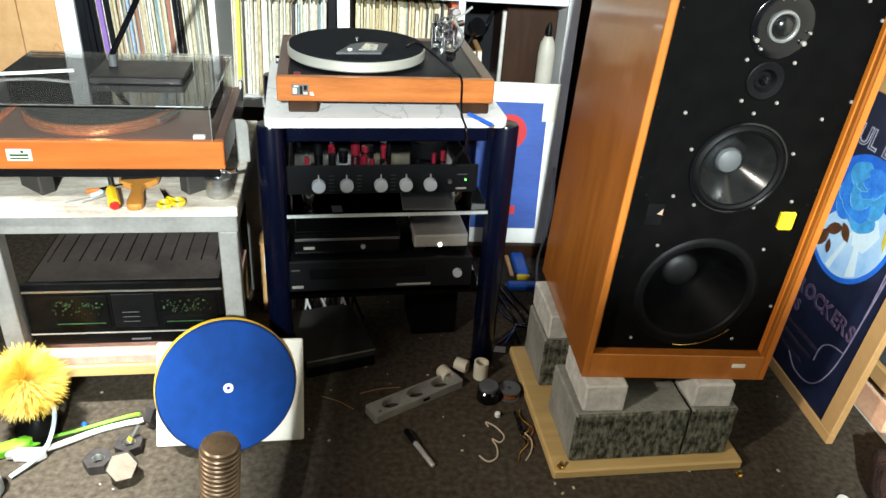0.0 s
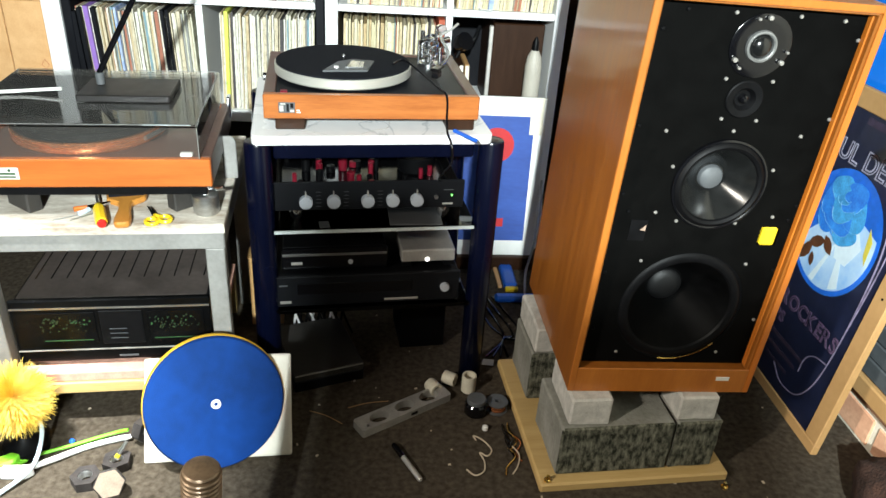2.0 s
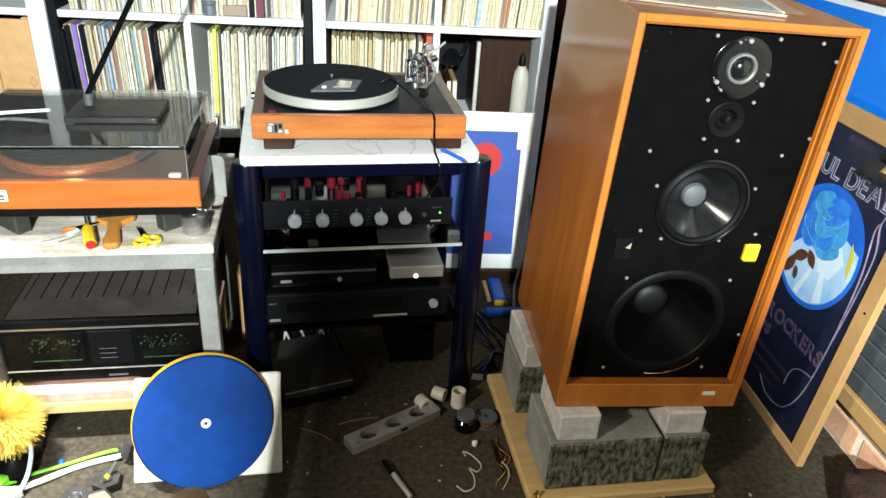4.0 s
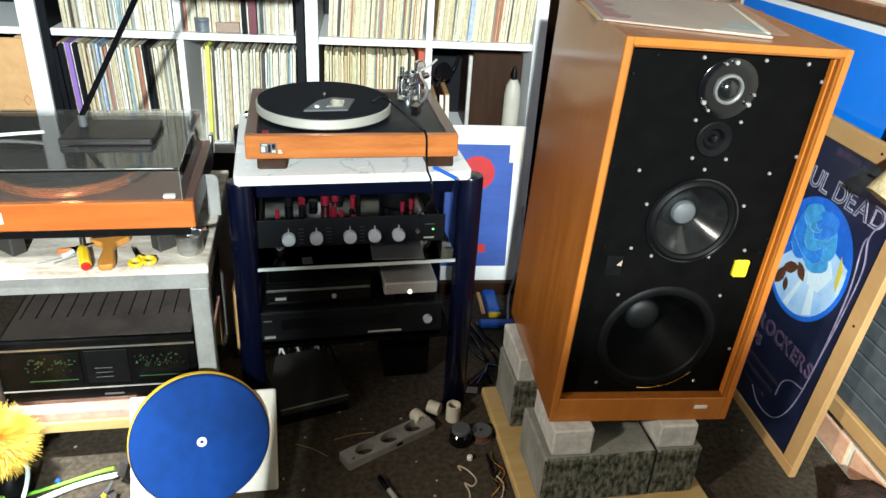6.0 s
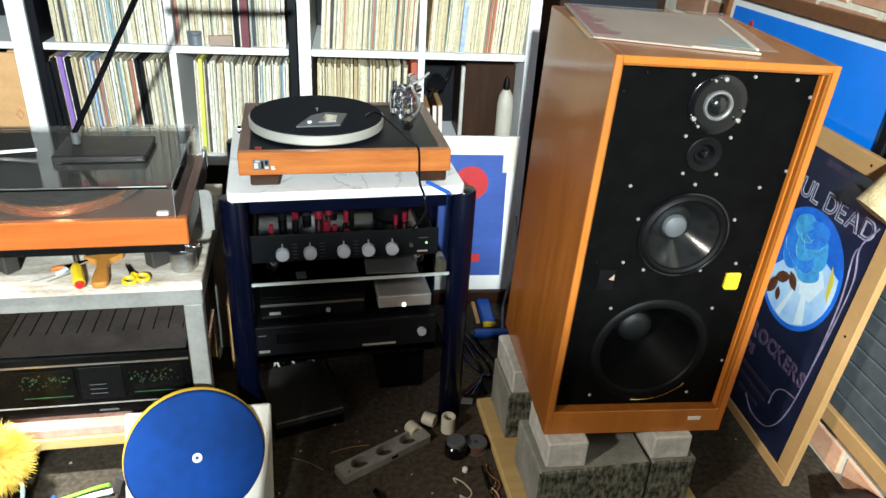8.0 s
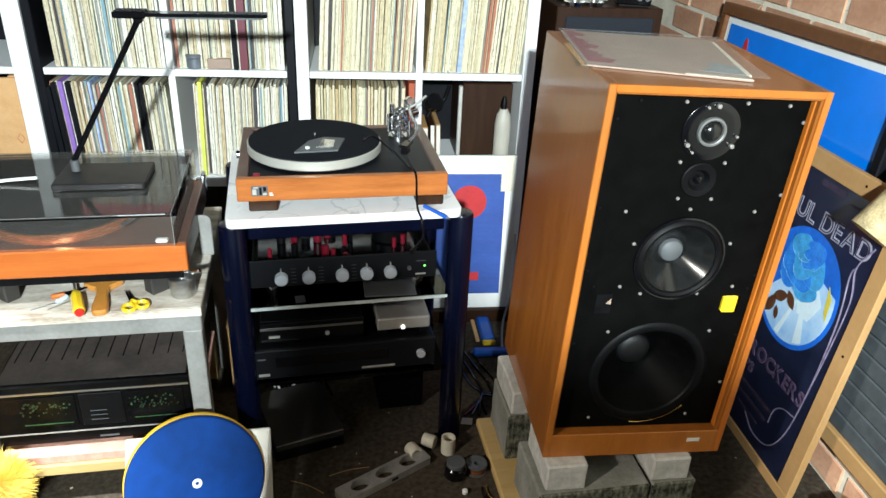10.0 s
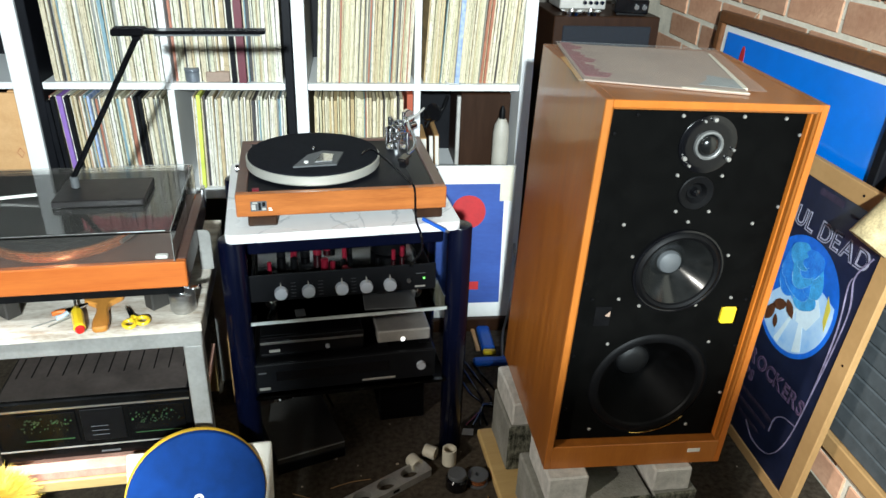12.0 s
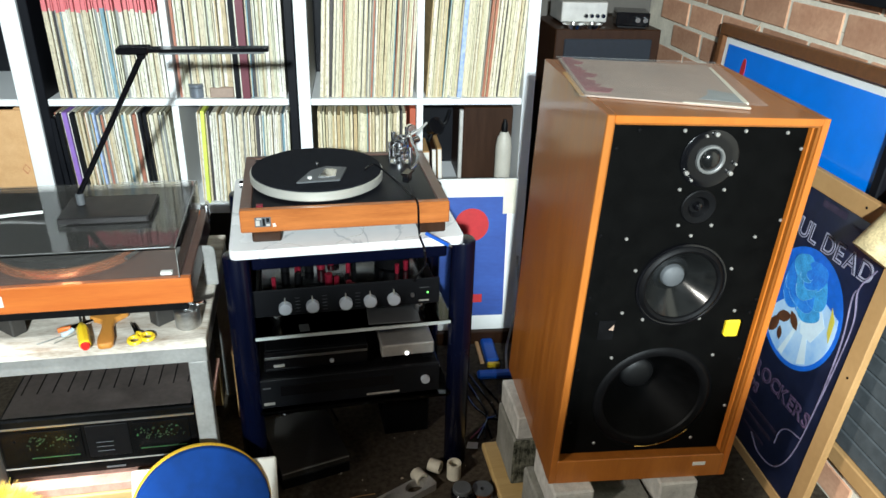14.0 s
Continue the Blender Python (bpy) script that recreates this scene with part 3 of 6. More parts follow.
# things in the lower right compartment
bk = thing("storage_box", pose(0.355, 2.56, 0.461), "dark brown wooden box on the lower shelf", "box")
part("body", box(0, 0.052, 0, 0.160, 0.31, 0.275, 0.003), "brown_wood", bk)
part("edge_strip", box(-0.014, 0.044, 0.03, -0.001, 0.060, 0.268, 0.002), "silver", bk, "pale metal edge strip")
bt = thing("spray_bottle", pose(0.480, 2.56, 0.461), "white plastic bottle with a dark nozzle", "bottle")
part("body", lathe([(0, 0), (0.024, 0), (0.026, 0.01), (0.026, 0.16), (0.022, 0.19), (0.012, 0.21), (0, 0.21)], 24), "dull_white", bt, smooth=True)
part("nozzle", lathe([(0, 0.21), (0.010, 0.21), (0.009, 0.235), (0.003, 0.25), (0, 0.25)], 16), "black_metal", bt, "dark nozzle", smooth=True)
for i, (x, w, c, h) in enumerate(((0.245, 0.022, "paper", 0.15), (0.270, 0.014, "brown_wood", 0.16), (0.288, 0.014, "paper", 0.16))):
    b = thing("book", pose(x - 0.010, 2.545, 0.461, 0, -2, 0), "thick old book with pale page edges", "book", "books in the compartment")
    part("cover", box(-w / 2, 0.004, 0, w / 2, 0.15, h, 0.0015), "brown_wood" if i == 1 else "mdf", b)
    part("page_block", box(-w / 2 + 0.0015, 0.0005, 0.003, w / 2 - 0.0015, 0.0038, h - 0.003, 0), "paper", b)
cm = thing("bracket_lamp", pose(0.265, 2.62, 0.63), "black clip lamp lying on the books", "lamp")
part("stem", tube([(-0.02, 0, -0.005), (0.0, 0, 0.03), (0.03, 0, 0.05), (0.05, 0.02, 0.09)], 0.006), "black_metal", cm, smooth=True)
part("head", lathe([(0, 0), (0.012, 0), (0.026, 0.03), (0.028, 0.05), (0, 0.045)], 20, m=pose(-0.02, 0, 0.03, 60, 0, 30)), "black_gloss", cm, "black lamp head", smooth=True)

# wooden crate in the left bookcase
cr = thing("wooden_crate", pose(-1.310, 2.53, 0.461), "pale pine crate with stencilled side", "crate")
for x0c, x1c in ((0.0, 0.122), (0.124, 0.262), (0.264, 0.37)):
    part("slat", box(x0c, 0, 0.002, x1c, 0.012, 0.292, 0.002), "pale_wood", cr)
part("stencil_mark", tube([(0.352, -0.0004, 0.10), (0.362, -0.0004, 0.115), (0.352, -0.0004, 0.13), (0.342, -0.0004, 0.115), (0.352, -0.0004, 0.10)], 0.0008, 5, smooth=1), "rust", cr, "faint red diamond mark")
part("corner_post", box(0.345, 0.0125, 0, 0.368, 0.035, 0.295, 0.002), "pale_wood", cr)
part("corner_post", box(0.002, 0.0125, 0, 0.025, 0.035, 0.295, 0.002), "pale_wood", cr)
part("side_slat", box(0.352, 0.036, 0, 0.368, 0.33, 0.29, 0.002), "pale_wood", cr)
for k in range(6):
    part("stencil_bar", box(0.20 + k * 0.026, -0.0012, 0.012, 0.216 + k * 0.026, -0.0002, 0.045, 0), "black_metal", cr)

# ---- hi-fi rack ----
RACK = pose(-0.0025, 1.774, 0, 0, 0, 6.0)
rack = thing("hifi_rack", RACK, "navy enamel hi-fi rack with round posts and glass shelves", "rack")
for x in (-0.2435, 0.2545):
    for y in (0.032, 0.39):
        p = part("post", lathe([(0, 0), (0.026, 0), (0.028, 0.003), (0.028, 0.636), (0.026, 0.641), (0.02, 0.6425), (0, 0.6425)], 32), "navy", rack, smooth=True, m=pose(x, y, 0))
part("front_rail", box(-0.212, 0.02, 0.605, 0.214, 0.045, 0.64, 0.003), "navy", rack)
part("back_rail", box(-0.212, 0.38, 0.605, 0.214, 0.40, 0.64, 0.003), "navy", rack)
part("side_rail", box(-0.252, 0.062, 0.605, -0.232, 0.36, 0.64, 0.003), "navy", rack)
part("side_rail", box(0.243, 0.062, 0.605, 0.263, 0.36, 0.64, 0.003), "navy", rack)
for z, lit in ((0.4355, True), (0.2285, False)):
    g = part("glass_shelf", box(-0.232, 0.012, z, 0.232, 0.40, z + 0.007, 0.001), "glass", rack)
    # Upper front edge painted pale as a glint, lower one kept dark.
    part("shelf_edge", box(-0.218, 0.0085, z, 0.226, 0.0115, z + 0.007, 0), "edge_glint" if lit else "glass", g)
slab = thing("marble_slab", RACK @ pose(-0.003, 0, 0.644), "white grey-veined marble slab lying on the rack", "slab")
pts = []
for cx, cy, a0 in ((0.235, 0.012, -90), (0.235, 0.42, 0), (-0.235, 0.42, 90), (-0.235, 0.012, 180)):
    for k in range(5):
        a = radians(a0 + k * 22.5)
        pts.append((cx + 0.016 * math.cos(a), cy + 0.016 * math.sin(a)))
part("top", prism(pts, 0.02, 0.0012), "marble", slab)
for q in (((-0.17, 0.03), (-0.13, 0.02), (-0.10, 0.004)), ((-0.03, 0.006), (0.0, 0.03), (0.03, 0.045), (0.04, 0.1)), ((-0.2, 0.2), (-0.22, 0.3), (-0.2, 0.4)), ((0.12, 0.01), (0.17, 0.02), (0.2, 0.06))):
    part("vein", tube([(x, y, 0.0201) for x, y in q], 0.0006, 5), "alu", slab, "grey vein")

# integrated amplifier with its lid off
amp = thing("amplifier", RACK @ pose(0, 0, 0.4427), "charcoal amplifier with lid removed and bare red components", "amplifier")
fp = part("front_panel", box(-0.215, 0.036, 0.036, 0.203, 0.042, 0.1025, 0.0015), "panel", amp)
part("chassis", box(-0.208, 0.043, 0.034, 0.193, 0.32, 0.05, 0.001), "black_metal", amp)
part("side_wall", box(-0.210, 0.043, 0.0505, -0.206, 0.32, 0.092, 0.0005), "black_metal", amp)
part("side_wall", box(0.190, 0.043, 0.0505, 0.194, 0.32, 0.092, 0.0005), "black_metal", amp)
part("back_wall", box(-0.205, 0.316, 0.0505, 0.189, 0.32, 0.092, 0.0005), "black_metal", amp)
pcb = part("circuit_board", box(-0.2, 0.05, 0.0505, 0.185, 0.31, 0.054, 0), "black_gloss", amp)
r2 = random.Random(5)
for k in range(26):
    x, y = r2.uniform(-0.185, 0.02) if k < 18 else r2.uniform(0.0, 0.15), r2.uniform(0.07, 0.27)
    h = r2.uniform(0.014, 0.042)
    part("capacitor", cyl(r2.uniform(0.005, 0.011), h, 14, 0.001, m=pose(x, y, 0.0545)), "red_cap" if r2.random() > 0.35 else "black_metal", amp, smooth=True)
part("transformer", cyl(0.045, 0.04, 28, 0.004, m=pose(0.12, 0.22, 0.0545)), "black_metal", amp, smooth=True)
for k, x in enumerate((-0.1487, -0.0886, -0.0144, 0.0409, 0.0950)):
    kn = part("knob", lathe([(0, 0), (0.0145, 0), (0.0145, 0.012), (0.0135, 0.0135), (0, 0.0135)], 28), "knob", amp, "satin silver knob", smooth=True, m=pose(x, 0.0358, 0.0585, 90))
    part("pointer", box(-0.0012, 0.012, 0.0005, 0.0012, 0.024, 0.0100, 0.0004), "silver", kn)
    for j in range(5):
        if k < 3:
            part("marking", box(x + 0.022, 0.0350, 0.045 + j * 0.0085, x + 0.033, 0.0355, 0.0458 + j * 0.0085, 0), "dustcap", amp)
part("small_button", lathe([(0, 0), (0.0045, 0), (0.0045, 0.006), (0, 0.006)], 16), "steel", amp, smooth=True, m=pose(0.139, 0.0358, 0.0635, 90))
part("power_light", cyl(0.0022, 0.002, 10, m=pose(0.175, 0.0358, 0.0665, 90)), "led", amp, "green power light")
part("name_bar", box(0.156, 0.0348, 0.079, 0.178, 0.0355, 0.0805, 0), "dustcap", amp)
part("name_bar", box(0.154, 0.0348, 0.044, 0.178, 0.0355, 0.048, 0), "silver", amp)
for x in (-0.17, 0.16):
    for y in (0.06, 0.29):
        part("foot", lathe([(0, 0), (0.004, 0), (0.013, 0.012), (0.015, 0.022), (0.015, 0.0335), (0, 0.0335)], 20), "chrome", amp, "chrome cone foot", smooth=True, m=pose(x, y, 0.0005))

solo("grey_plate", box(0, 0, 0, 0.12, 0.10, 0.003, 0.001), "dustcap", RACK @ pose(0.035, 0.022, 0.4428, 0, 0, -3), "flat grey metal plate lying on the glass shelf", "plate")
solo("note_card", box(0, 0, 0, 0.022, 0.03, 0.001, 0), "dustcap", RACK @ pose(-0.12, 0.02, 0.4428, 0, 0, 4), "small grey card lying on the glass shelf", "card")
solo("cardboard_sheet", prism([(0, 0), (0.05, 0.0), (0.075, 0.09), (0.012, 0.10)], 0.002), "paper", RACK @ pose(0.145, 0.20, 0.541, 20, 0, 0), "pale card propped on the open amplifier", "card")
solo("paper_cup", lathe([(0.011, 0), (0.019, 0.05), (0.0205, 0.051), (0.0195, 0.048), (0.0105, 0.002), (0, 0.002), (0, 0), (0.011, 0)], 20), "white_plastic", pose(-0.29, 2.06, 0.2142), "white paper cup standing on a carton", "cup", smooth=True)

# players on the second shelf
cd = thing("disc_player", RACK @ pose(-0.0085, 0.02, 0.2365), "black disc player with a slim tray on the glass shelf", "disc player")
part("case", box(-0.212, 0.012, 0.006, 0.212, 0.33, 0.080, 0.002), "black_metal", cd)
part("fascia", box(-0.214, 0.0, 0.004, 0.214, 0.0115, 0.082, 0.002), "panel", cd)
part("display", box(-0.165, -0.0015, 0.036, 0.10, -0.0003, 0.064, 0.0004), "black_gloss", cd)
part("tray", box(0.035, -0.003, 0.012, 0.115, -0.0003, 0.017, 0.0005), "silver", cd, "silver tray lip")
part("knob", lathe([(0, 0), (0.011, 0), (0.0105, 0.008), (0, 0.008)], 24), "knob", cd, smooth=True, m=pose(0.178, -0.0003, 0.042, 90))
part("name_bar", box(-0.205, -0.001, 0.059, -0.187, -0.0002, 0.0625, 0), "dustcap", cd)
part("name_bar", box(-0.205, -0.001, 0.013, -0.18, -0.0002, 0.02, 0), "alu", cd)
for x in (-0.18, 0.18):
    part("foot", cyl(0.015, 0.0055, 16, m=pose(x, 0.05, 0)), "rubber", cd)
dv = thing("disc_player", RACK @ pose(-0.0855, 0.045, 0.319), "small black disc player stacked on the larger one", "disc player")
part("case", box(-0.118, 0.010, 0.005, 0.118, 0.26, 0.058, 0.002), "black_metal", dv)
part("fascia", box(-0.12, 0, 0.004, 0.12, 0.0095, 0.058, 0.002), "black_gloss", dv)
part("trim_strip", box(-0.119, -0.0015, 0.040, 0.118, -0.0002, 0.046, 0.0004), "steel", dv, "silver trim strip")
part("button", lathe([(0, 0), (0.0058, 0), (0.005, 0.004), (0, 0.004)], 18), "knob", dv, smooth=True, m=pose(0.0345, -0.0002, 0.0225, 90))
part("name_bar", box(-0.10, -0.001, 0.018, -0.075, -0.0002, 0.025, 0), "silver", dv)
sb = thing("phono_stage", RACK @ pose(0.132, 0.045, 0.319), "small silver metal box with a bright light", "phono stage")
part("case", box(-0.064, 0, 0.014, 0.064, 0.11, 0.046, 0.003), "silver", sb)
part("light", cyl(0.005, 0.002, 12, m=pose(-0.003, -0.0002, 0.021, 90)), "led_white", sb, "white power light")
for x in (-0.05, 0.05):
    part("foot", box(x - 0.012, 0.005, 0, x + 0.012, 0.10, 0.0137, 0.002), "black_metal", sb)

# below the rack
lp = thing("flat_case", pose(-0.105, 1.785, 0.0, 0, 0, 19), "flat black case lying on the carpet under the rack", "case")
part("lid", box(-0.09, 0, 0.032, 0.085, 0.22, 0.052, 0.002), "sheet", lp)
part("base", box(-0.09, 0, 0, 0.085, 0.22, 0.0315, 0.002), "black_metal", lp)
part("edge_strip", box(-0.088, -0.0015, 0.048, 0.083, -0.0003, 0.051, 0), "alu", lp, "pale worn edge")
pr = thing("power_supply", RACK @ pose(0.15, 0.16, 0.0), "black power box with small knobs", "power supply")
part("case", box(-0.06, 0, 0, 0.06, 0.15, 0.165, 0.003), "black_metal", pr)
for x in (-0.035, -0.012, 0.02):
    part("knob", lathe([(0, 0), (0.007, 0), (0.006, 0.012), (0, 0.012)], 16), "black_gloss", pr, smooth=True, m=pose(x, -0.0002, 0.145, 90))
for k in range(9):
    x = -0.19 + k * 0.016
    solo("cable", tube([(x, 0.28, 0.003), (x + 0.02, 0.27, 0.16 + 0.02 * (k % 3)), (x - 0.01 * (k % 2), 0.25, 0.1), (x + 0.03, 0.24, 0.003)], 0.003, 6), "black_gloss" if k % 3 else "white_plastic", RACK, "loose looped cable standing off the carpet", "cable", "cables in the rack", True)

# ---- turntable on the slab ----
T1 = pose(-0.232, 1.781, 0.664, 0, 0, 4.7)
tt = thing("turntable", T1, "turntable in oiled hardwood plinth, open with black mat", "turntable")
pb, pt = 0.025, 0.075
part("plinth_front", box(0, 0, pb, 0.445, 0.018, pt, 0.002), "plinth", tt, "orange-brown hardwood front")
# Back and sides take a darker brown than the front.
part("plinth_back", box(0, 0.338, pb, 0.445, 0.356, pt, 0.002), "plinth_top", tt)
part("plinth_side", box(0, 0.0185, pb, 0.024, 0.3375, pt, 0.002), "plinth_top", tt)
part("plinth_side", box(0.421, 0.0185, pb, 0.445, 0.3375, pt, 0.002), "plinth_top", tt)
part("base_board", box(0.025, 0.019, pb + 0.002, 0.42, 0.337, pb + 0.008, 0), "black_metal", tt)
part("top_plate", box(0.0245, 0.019, pt - 0.010, 0.375, 0.337, pt - 0.003, 0.0005), "black_wood", tt)
part("arm_board", box(0.3755, 0.019, pt - 0.012, 0.4205, 0.337, pt - 0.0035, 0.0005), "panel", tt)
part("platter", lathe([(0, 0), (0.146, 0), (0.149, 0.002), (0.1505, 0.004), (0.1505, 0.021), (0.149, 0.0225), (0, 0.0225)], 72), "platter", tt, "pale metal platter", smooth=True, m=pose(0.168, 0.173, pt + 0.002))
part("bearing", cyl(0.05, 0.012, 24, m=pose(0.168, 0.173, pt - 0.0095)), "black_metal", tt)
mtt = part("mat", lathe([(0, 0), (0.147, 0), (0.147, 0.003), (0, 0.003)], 72), "felt", tt, "black felt mat", smooth=True, m=pose(0.168, 0.173, pt + 0.0247))
part("spindle", lathe([(0, 0), (0.0035, 0), (0.0035, 0.011), (0.002, 0.013), (0, 0.013)], 12), "chrome", tt, smooth=True, m=pose(0.168, 0.173, pt + 0.0279))
part("badge", box(0.030, -0.0016, 0.038, 0.063, -0.0002, 0.060, 0.0004), "dustcap", tt, "worn metal maker's plate")
for k, (a, b, c, d) in enumerate(((0.032, 0.040, 0.0415, 0.0415 + 0.012), (0.046, 0.051, 0.041, 0.057), (0.053, 0.061, 0.040, 0.045), (0.054, 0.060, 0.049, 0.058), (0.034, 0.044, 0.0555, 0.0585))):
    part("badge_mark", box(a, -0.0026, c, b, -0.0017, d, 0), "black_metal" if k % 2 else "silver", tt)
part("badge_letter", box(0.066, -0.0012, 0.038, 0.074, -0.0002, 0.040, 0), "white_plastic", tt)
part("badge_letter", box(0.066, -0.0012, 0.042, 0.072, -0.0002, 0.0445, 0), "white_plastic", tt)
part("power_switch", box(0.034, 0.022, pt - 0.0028, 0.048, 0.036, pt + 0.001, 0.001), "red_cap", tt, "red rocker switch")
part("hinge_knob", cyl(0.009, 0.012, 18, 0.001, m=pose(-0.0005, 0.24, 0.045, 0, -90, 0)), "black_gloss", tt)
for x in (0.022, 0.378):
    for y in (0.004, 0.28):
        part("foot", box(x, y, 0.0005, x + 0.06, y + 0.055, pb - 0.0003, 0.003), "brown_wood", tt, "dark wood block foot")
arm = part("tonearm_base", lathe([(0, 0), (0.026, 0), (0.026, 0.008), (0.020, 0.010), (0.009, 0.012), (0.009, 0.04), (0.014, 0.042), (0.014, 0.058), (0, 0.058)], 28), "chrome", tt, "polished chrome tonearm pillar", smooth=True, m=pose(0.372, 0.262, pt - 0.003))
for a, (dx, dy, dz, r, h) in enumerate(((-0.026, -0.010, 0.006, 0.003, 0.056), (0.024, -0.018, 0.004, 0.005, 0.045), (-0.012, 0.028, 0.012, 0.006, 0.064), (0.02, 0.024, 0.01, 0.004, 0.078), (0.0, -0.028, 0.006, 0.004, 0.03))):
    part("bearing_post", cyl(r, h, 16, 0.001, m=pose(dx, dy, dz)), "chrome", arm, smooth=True)
part("arm_tube", tube([(0.030, 0.03, 0.070), (0.026, -0.03, 0.064), (0.030, -0.085, 0.056), (0.022, -0.125, 0.046), (0.004, -0.148, 0.038)], 0.0038, 12), "chrome", arm, smooth=True)
part("counterweight", cyl(0.012, 0.026, 24, 0.002, m=pose(0.033, 0.062, 0.072, 80, 0, 8)), "chrome", arm, smooth=True)
part("headshell", box(-0.010, -0.036, 0.0, 0.010, 0.006, 0.006, 0.002, m=pose(0.002, -0.150, 0.034, 0, 0, -28)), "black_gloss", arm)
part("cartridge", box(-0.008, -0.030, -0.017, 0.008, -0.006, -0.0005, 0.002, m=pose(0.002, -0.150, 0.034, 0, 0, -28)), "black_gloss", arm, "glossy black cartridge")
for zz, rr in ((0.030, 0.017), (0.050, 0.019), (0.066, 0.014)):
    part("bearing_ring", lathe([(rr - 0.004, -0.003), (rr, -0.003), (rr + 0.001, 0.0), (rr, 0.003), (rr - 0.004, 0.003), (rr - 0.004, -0.003)], 24), "chrome", arm, smooth=True, m=pose(0.004, -0.002, zz, 14, -10, 0))
part("side_weight", cyl(0.008, 0.018, 20, 0.0015, m=pose(0.034, 0.012, 0.056, 0, 80, 20)), "chrome", arm, smooth=True)
part("bias_disc", cyl(0.008, 0.004, 22, 0.001, m=pose(-0.018, 0.002, 0.052, 55, 0, -50)), "chrome", arm, smooth=True)
part("lift_lever", tube([(0.01, 0.02, 0.058), (0.05, 0.03, 0.075), (0.075, 0.045, 0.09)], 0.003, 8), "silver", arm, smooth=True)
part("yoke", box(-0.014, -0.008, 0.046, 0.014, 0.0, 0.062, 0.003), "chrome", arm)
gauge = thing("stylus_gauge", T1 @ pose(0.172, 0.112, pt + 0.0279, 0, 0, 8) @ Matrix.Scale(1.25, 4), "small clear alignment gauge lying on the mat", "gauge")
part("plate", prism([(-0.045, -0.025), (0.03, -0.03), (0.055, 0.03), (0.02, 0.045), (-0.01, 0.03)], 0.003), "dustcap", gauge)
part("window", prism([(-0.005, -0.012), (0.025, -0.015), (0.035, 0.02), (0.015, 0.03)], 0.001, m=pose(0, 0, 0.0032)), "chrome", gauge, "mirror window")
part("dial", cyl(0.004, 0.003, 14, m=pose(-0.02, -0.012, 0.0032)), "white_plastic", gauge)
solo("cable", tube([(0.275, 0.14, pt + 0.03), (0.30, 0.16, pt + 0.034), (0.335, 0.10, pt + 0.02), (0.36, 0.03, pt + 0.01), (0.372, -0.008, pt + 0.004), (0.374, -0.016, 0.03), (0.376, -0.022, 0.004), (0.38, -0.055, -0.01), (0.382, -0.055, -0.05), (0.36, -0.05, -0.085), (0.37, -0.01, -0.11)], 0.0026, 8), "black_gloss", T1, "thin black signal lead draped over the plinth", "cable", "", True)
pen = thing("ballpoint_pen", RACK @ pose(0.165, 0.012, 0.669, 0, 0, -62), "blue ballpoint pen lying on the marble slab", "pen")
part("barrel", tube([(0, 0, 0), (0.075, 0, 0)], 0.0042, 10), "blue_plastic", pen, smooth=True)
part("tip", tube([(0.0755, 0, 0), (0.085, 0, 0)], [0.003, 0.001], 10), "steel", pen, smooth=True)

# ---- steel bench with the second turntable ----
TB = pose(-0.308, 1.681, 0, 0, 0, 4.0)
tb = thing("workbench", TB, "galvanised steel bench with worn whitewashed timber top", "bench")
part("top_board", box(-0.56, 0, 0.4835, 0, 0.52, 0.4985, 0.002), "bench", tb)
part("edge_strip", box(-0.56, -0.004, 0.4795, 0.001, -0.0005, 0.4985, 0.001), "bench", tb, "pale worn timber edge")
part("front_rail", box(-0.56, 0.002, 0.4405, -0.002, 0.04, 0.479, 0.002), "galv", tb)
part("side_rail", box(-0.040, 0.041, 0.4405, -0.002, 0.48, 0.479, 0.002), "galv", tb)
part("back_rail", box(-0.56, 0.481, 0.4405, -0.002, 0.518, 0.479, 0.002), "galv", tb)
for x, y in ((-0.042, 0.003), (-0.5, 0.003), (-0.042, 0.478), (-0.5, 0.478)):
    part("leg", box(x, y, 0, x + 0.038, y + 0.038, 0.440, 0.002), "galv", tb)
part("end_bracket", prism([(-0.021, 0.499), (0.010, 0.499), (0.010, 0.585), (0.007, 0.595), (0.0, 0.60), (-0.021, 0.60)], 0.006, 0.0015, m=pose(-0.003, 0.24, 0, 90)), "galv", tb, "rounded steel end bracket")
sh = part("lower_shelf", box(-0.455, 0.002, 0.116, -0.048, 0.47, 0.140, 0.002), "pink", tb, "chipboard shelf with a pink edge")
part("shelf_bearer", box(-0.50, -0.004, 0.088, -0.048, 0.03, 0.1155, 0.002), "pine", tb, "yellow timber bearer")
part("shelf_bearer", box(-0.455, 0.43, 0.0, -0.048, 0.465, 0.1155, 0.002), "pine", tb)

rc = thing("power_amplifier", TB @ pose(-0.052, 0.03, 0.1405), "large black power amplifier with green-flecked meter windows", "amplifier")
part("case", box(-0.40, 0.012, 0.012, 0.0, 0.40, 0.162, 0.003), "black_metal", rc)
part("fascia", box(-0.405, 0, 0.010, 0.003, 0.0115, 0.168, 0.003), "amp_front", rc)
part("trim_strip", box(-0.403, -0.002, 0.146, 0.001, -0.0003, 0.150, 0), "steel", rc, "thin silver trim line")
part("trim_strip", box(-0.403, -0.002, 0.040, 0.001, -0.0003, 0.0425, 0), "alu", rc)
part("lid_plate", box(-0.394, 0.02, 0.1622, -0.006, 0.392, 0.1632, 0.0003), "amp_top", rc, "dusty bronze-black lid")
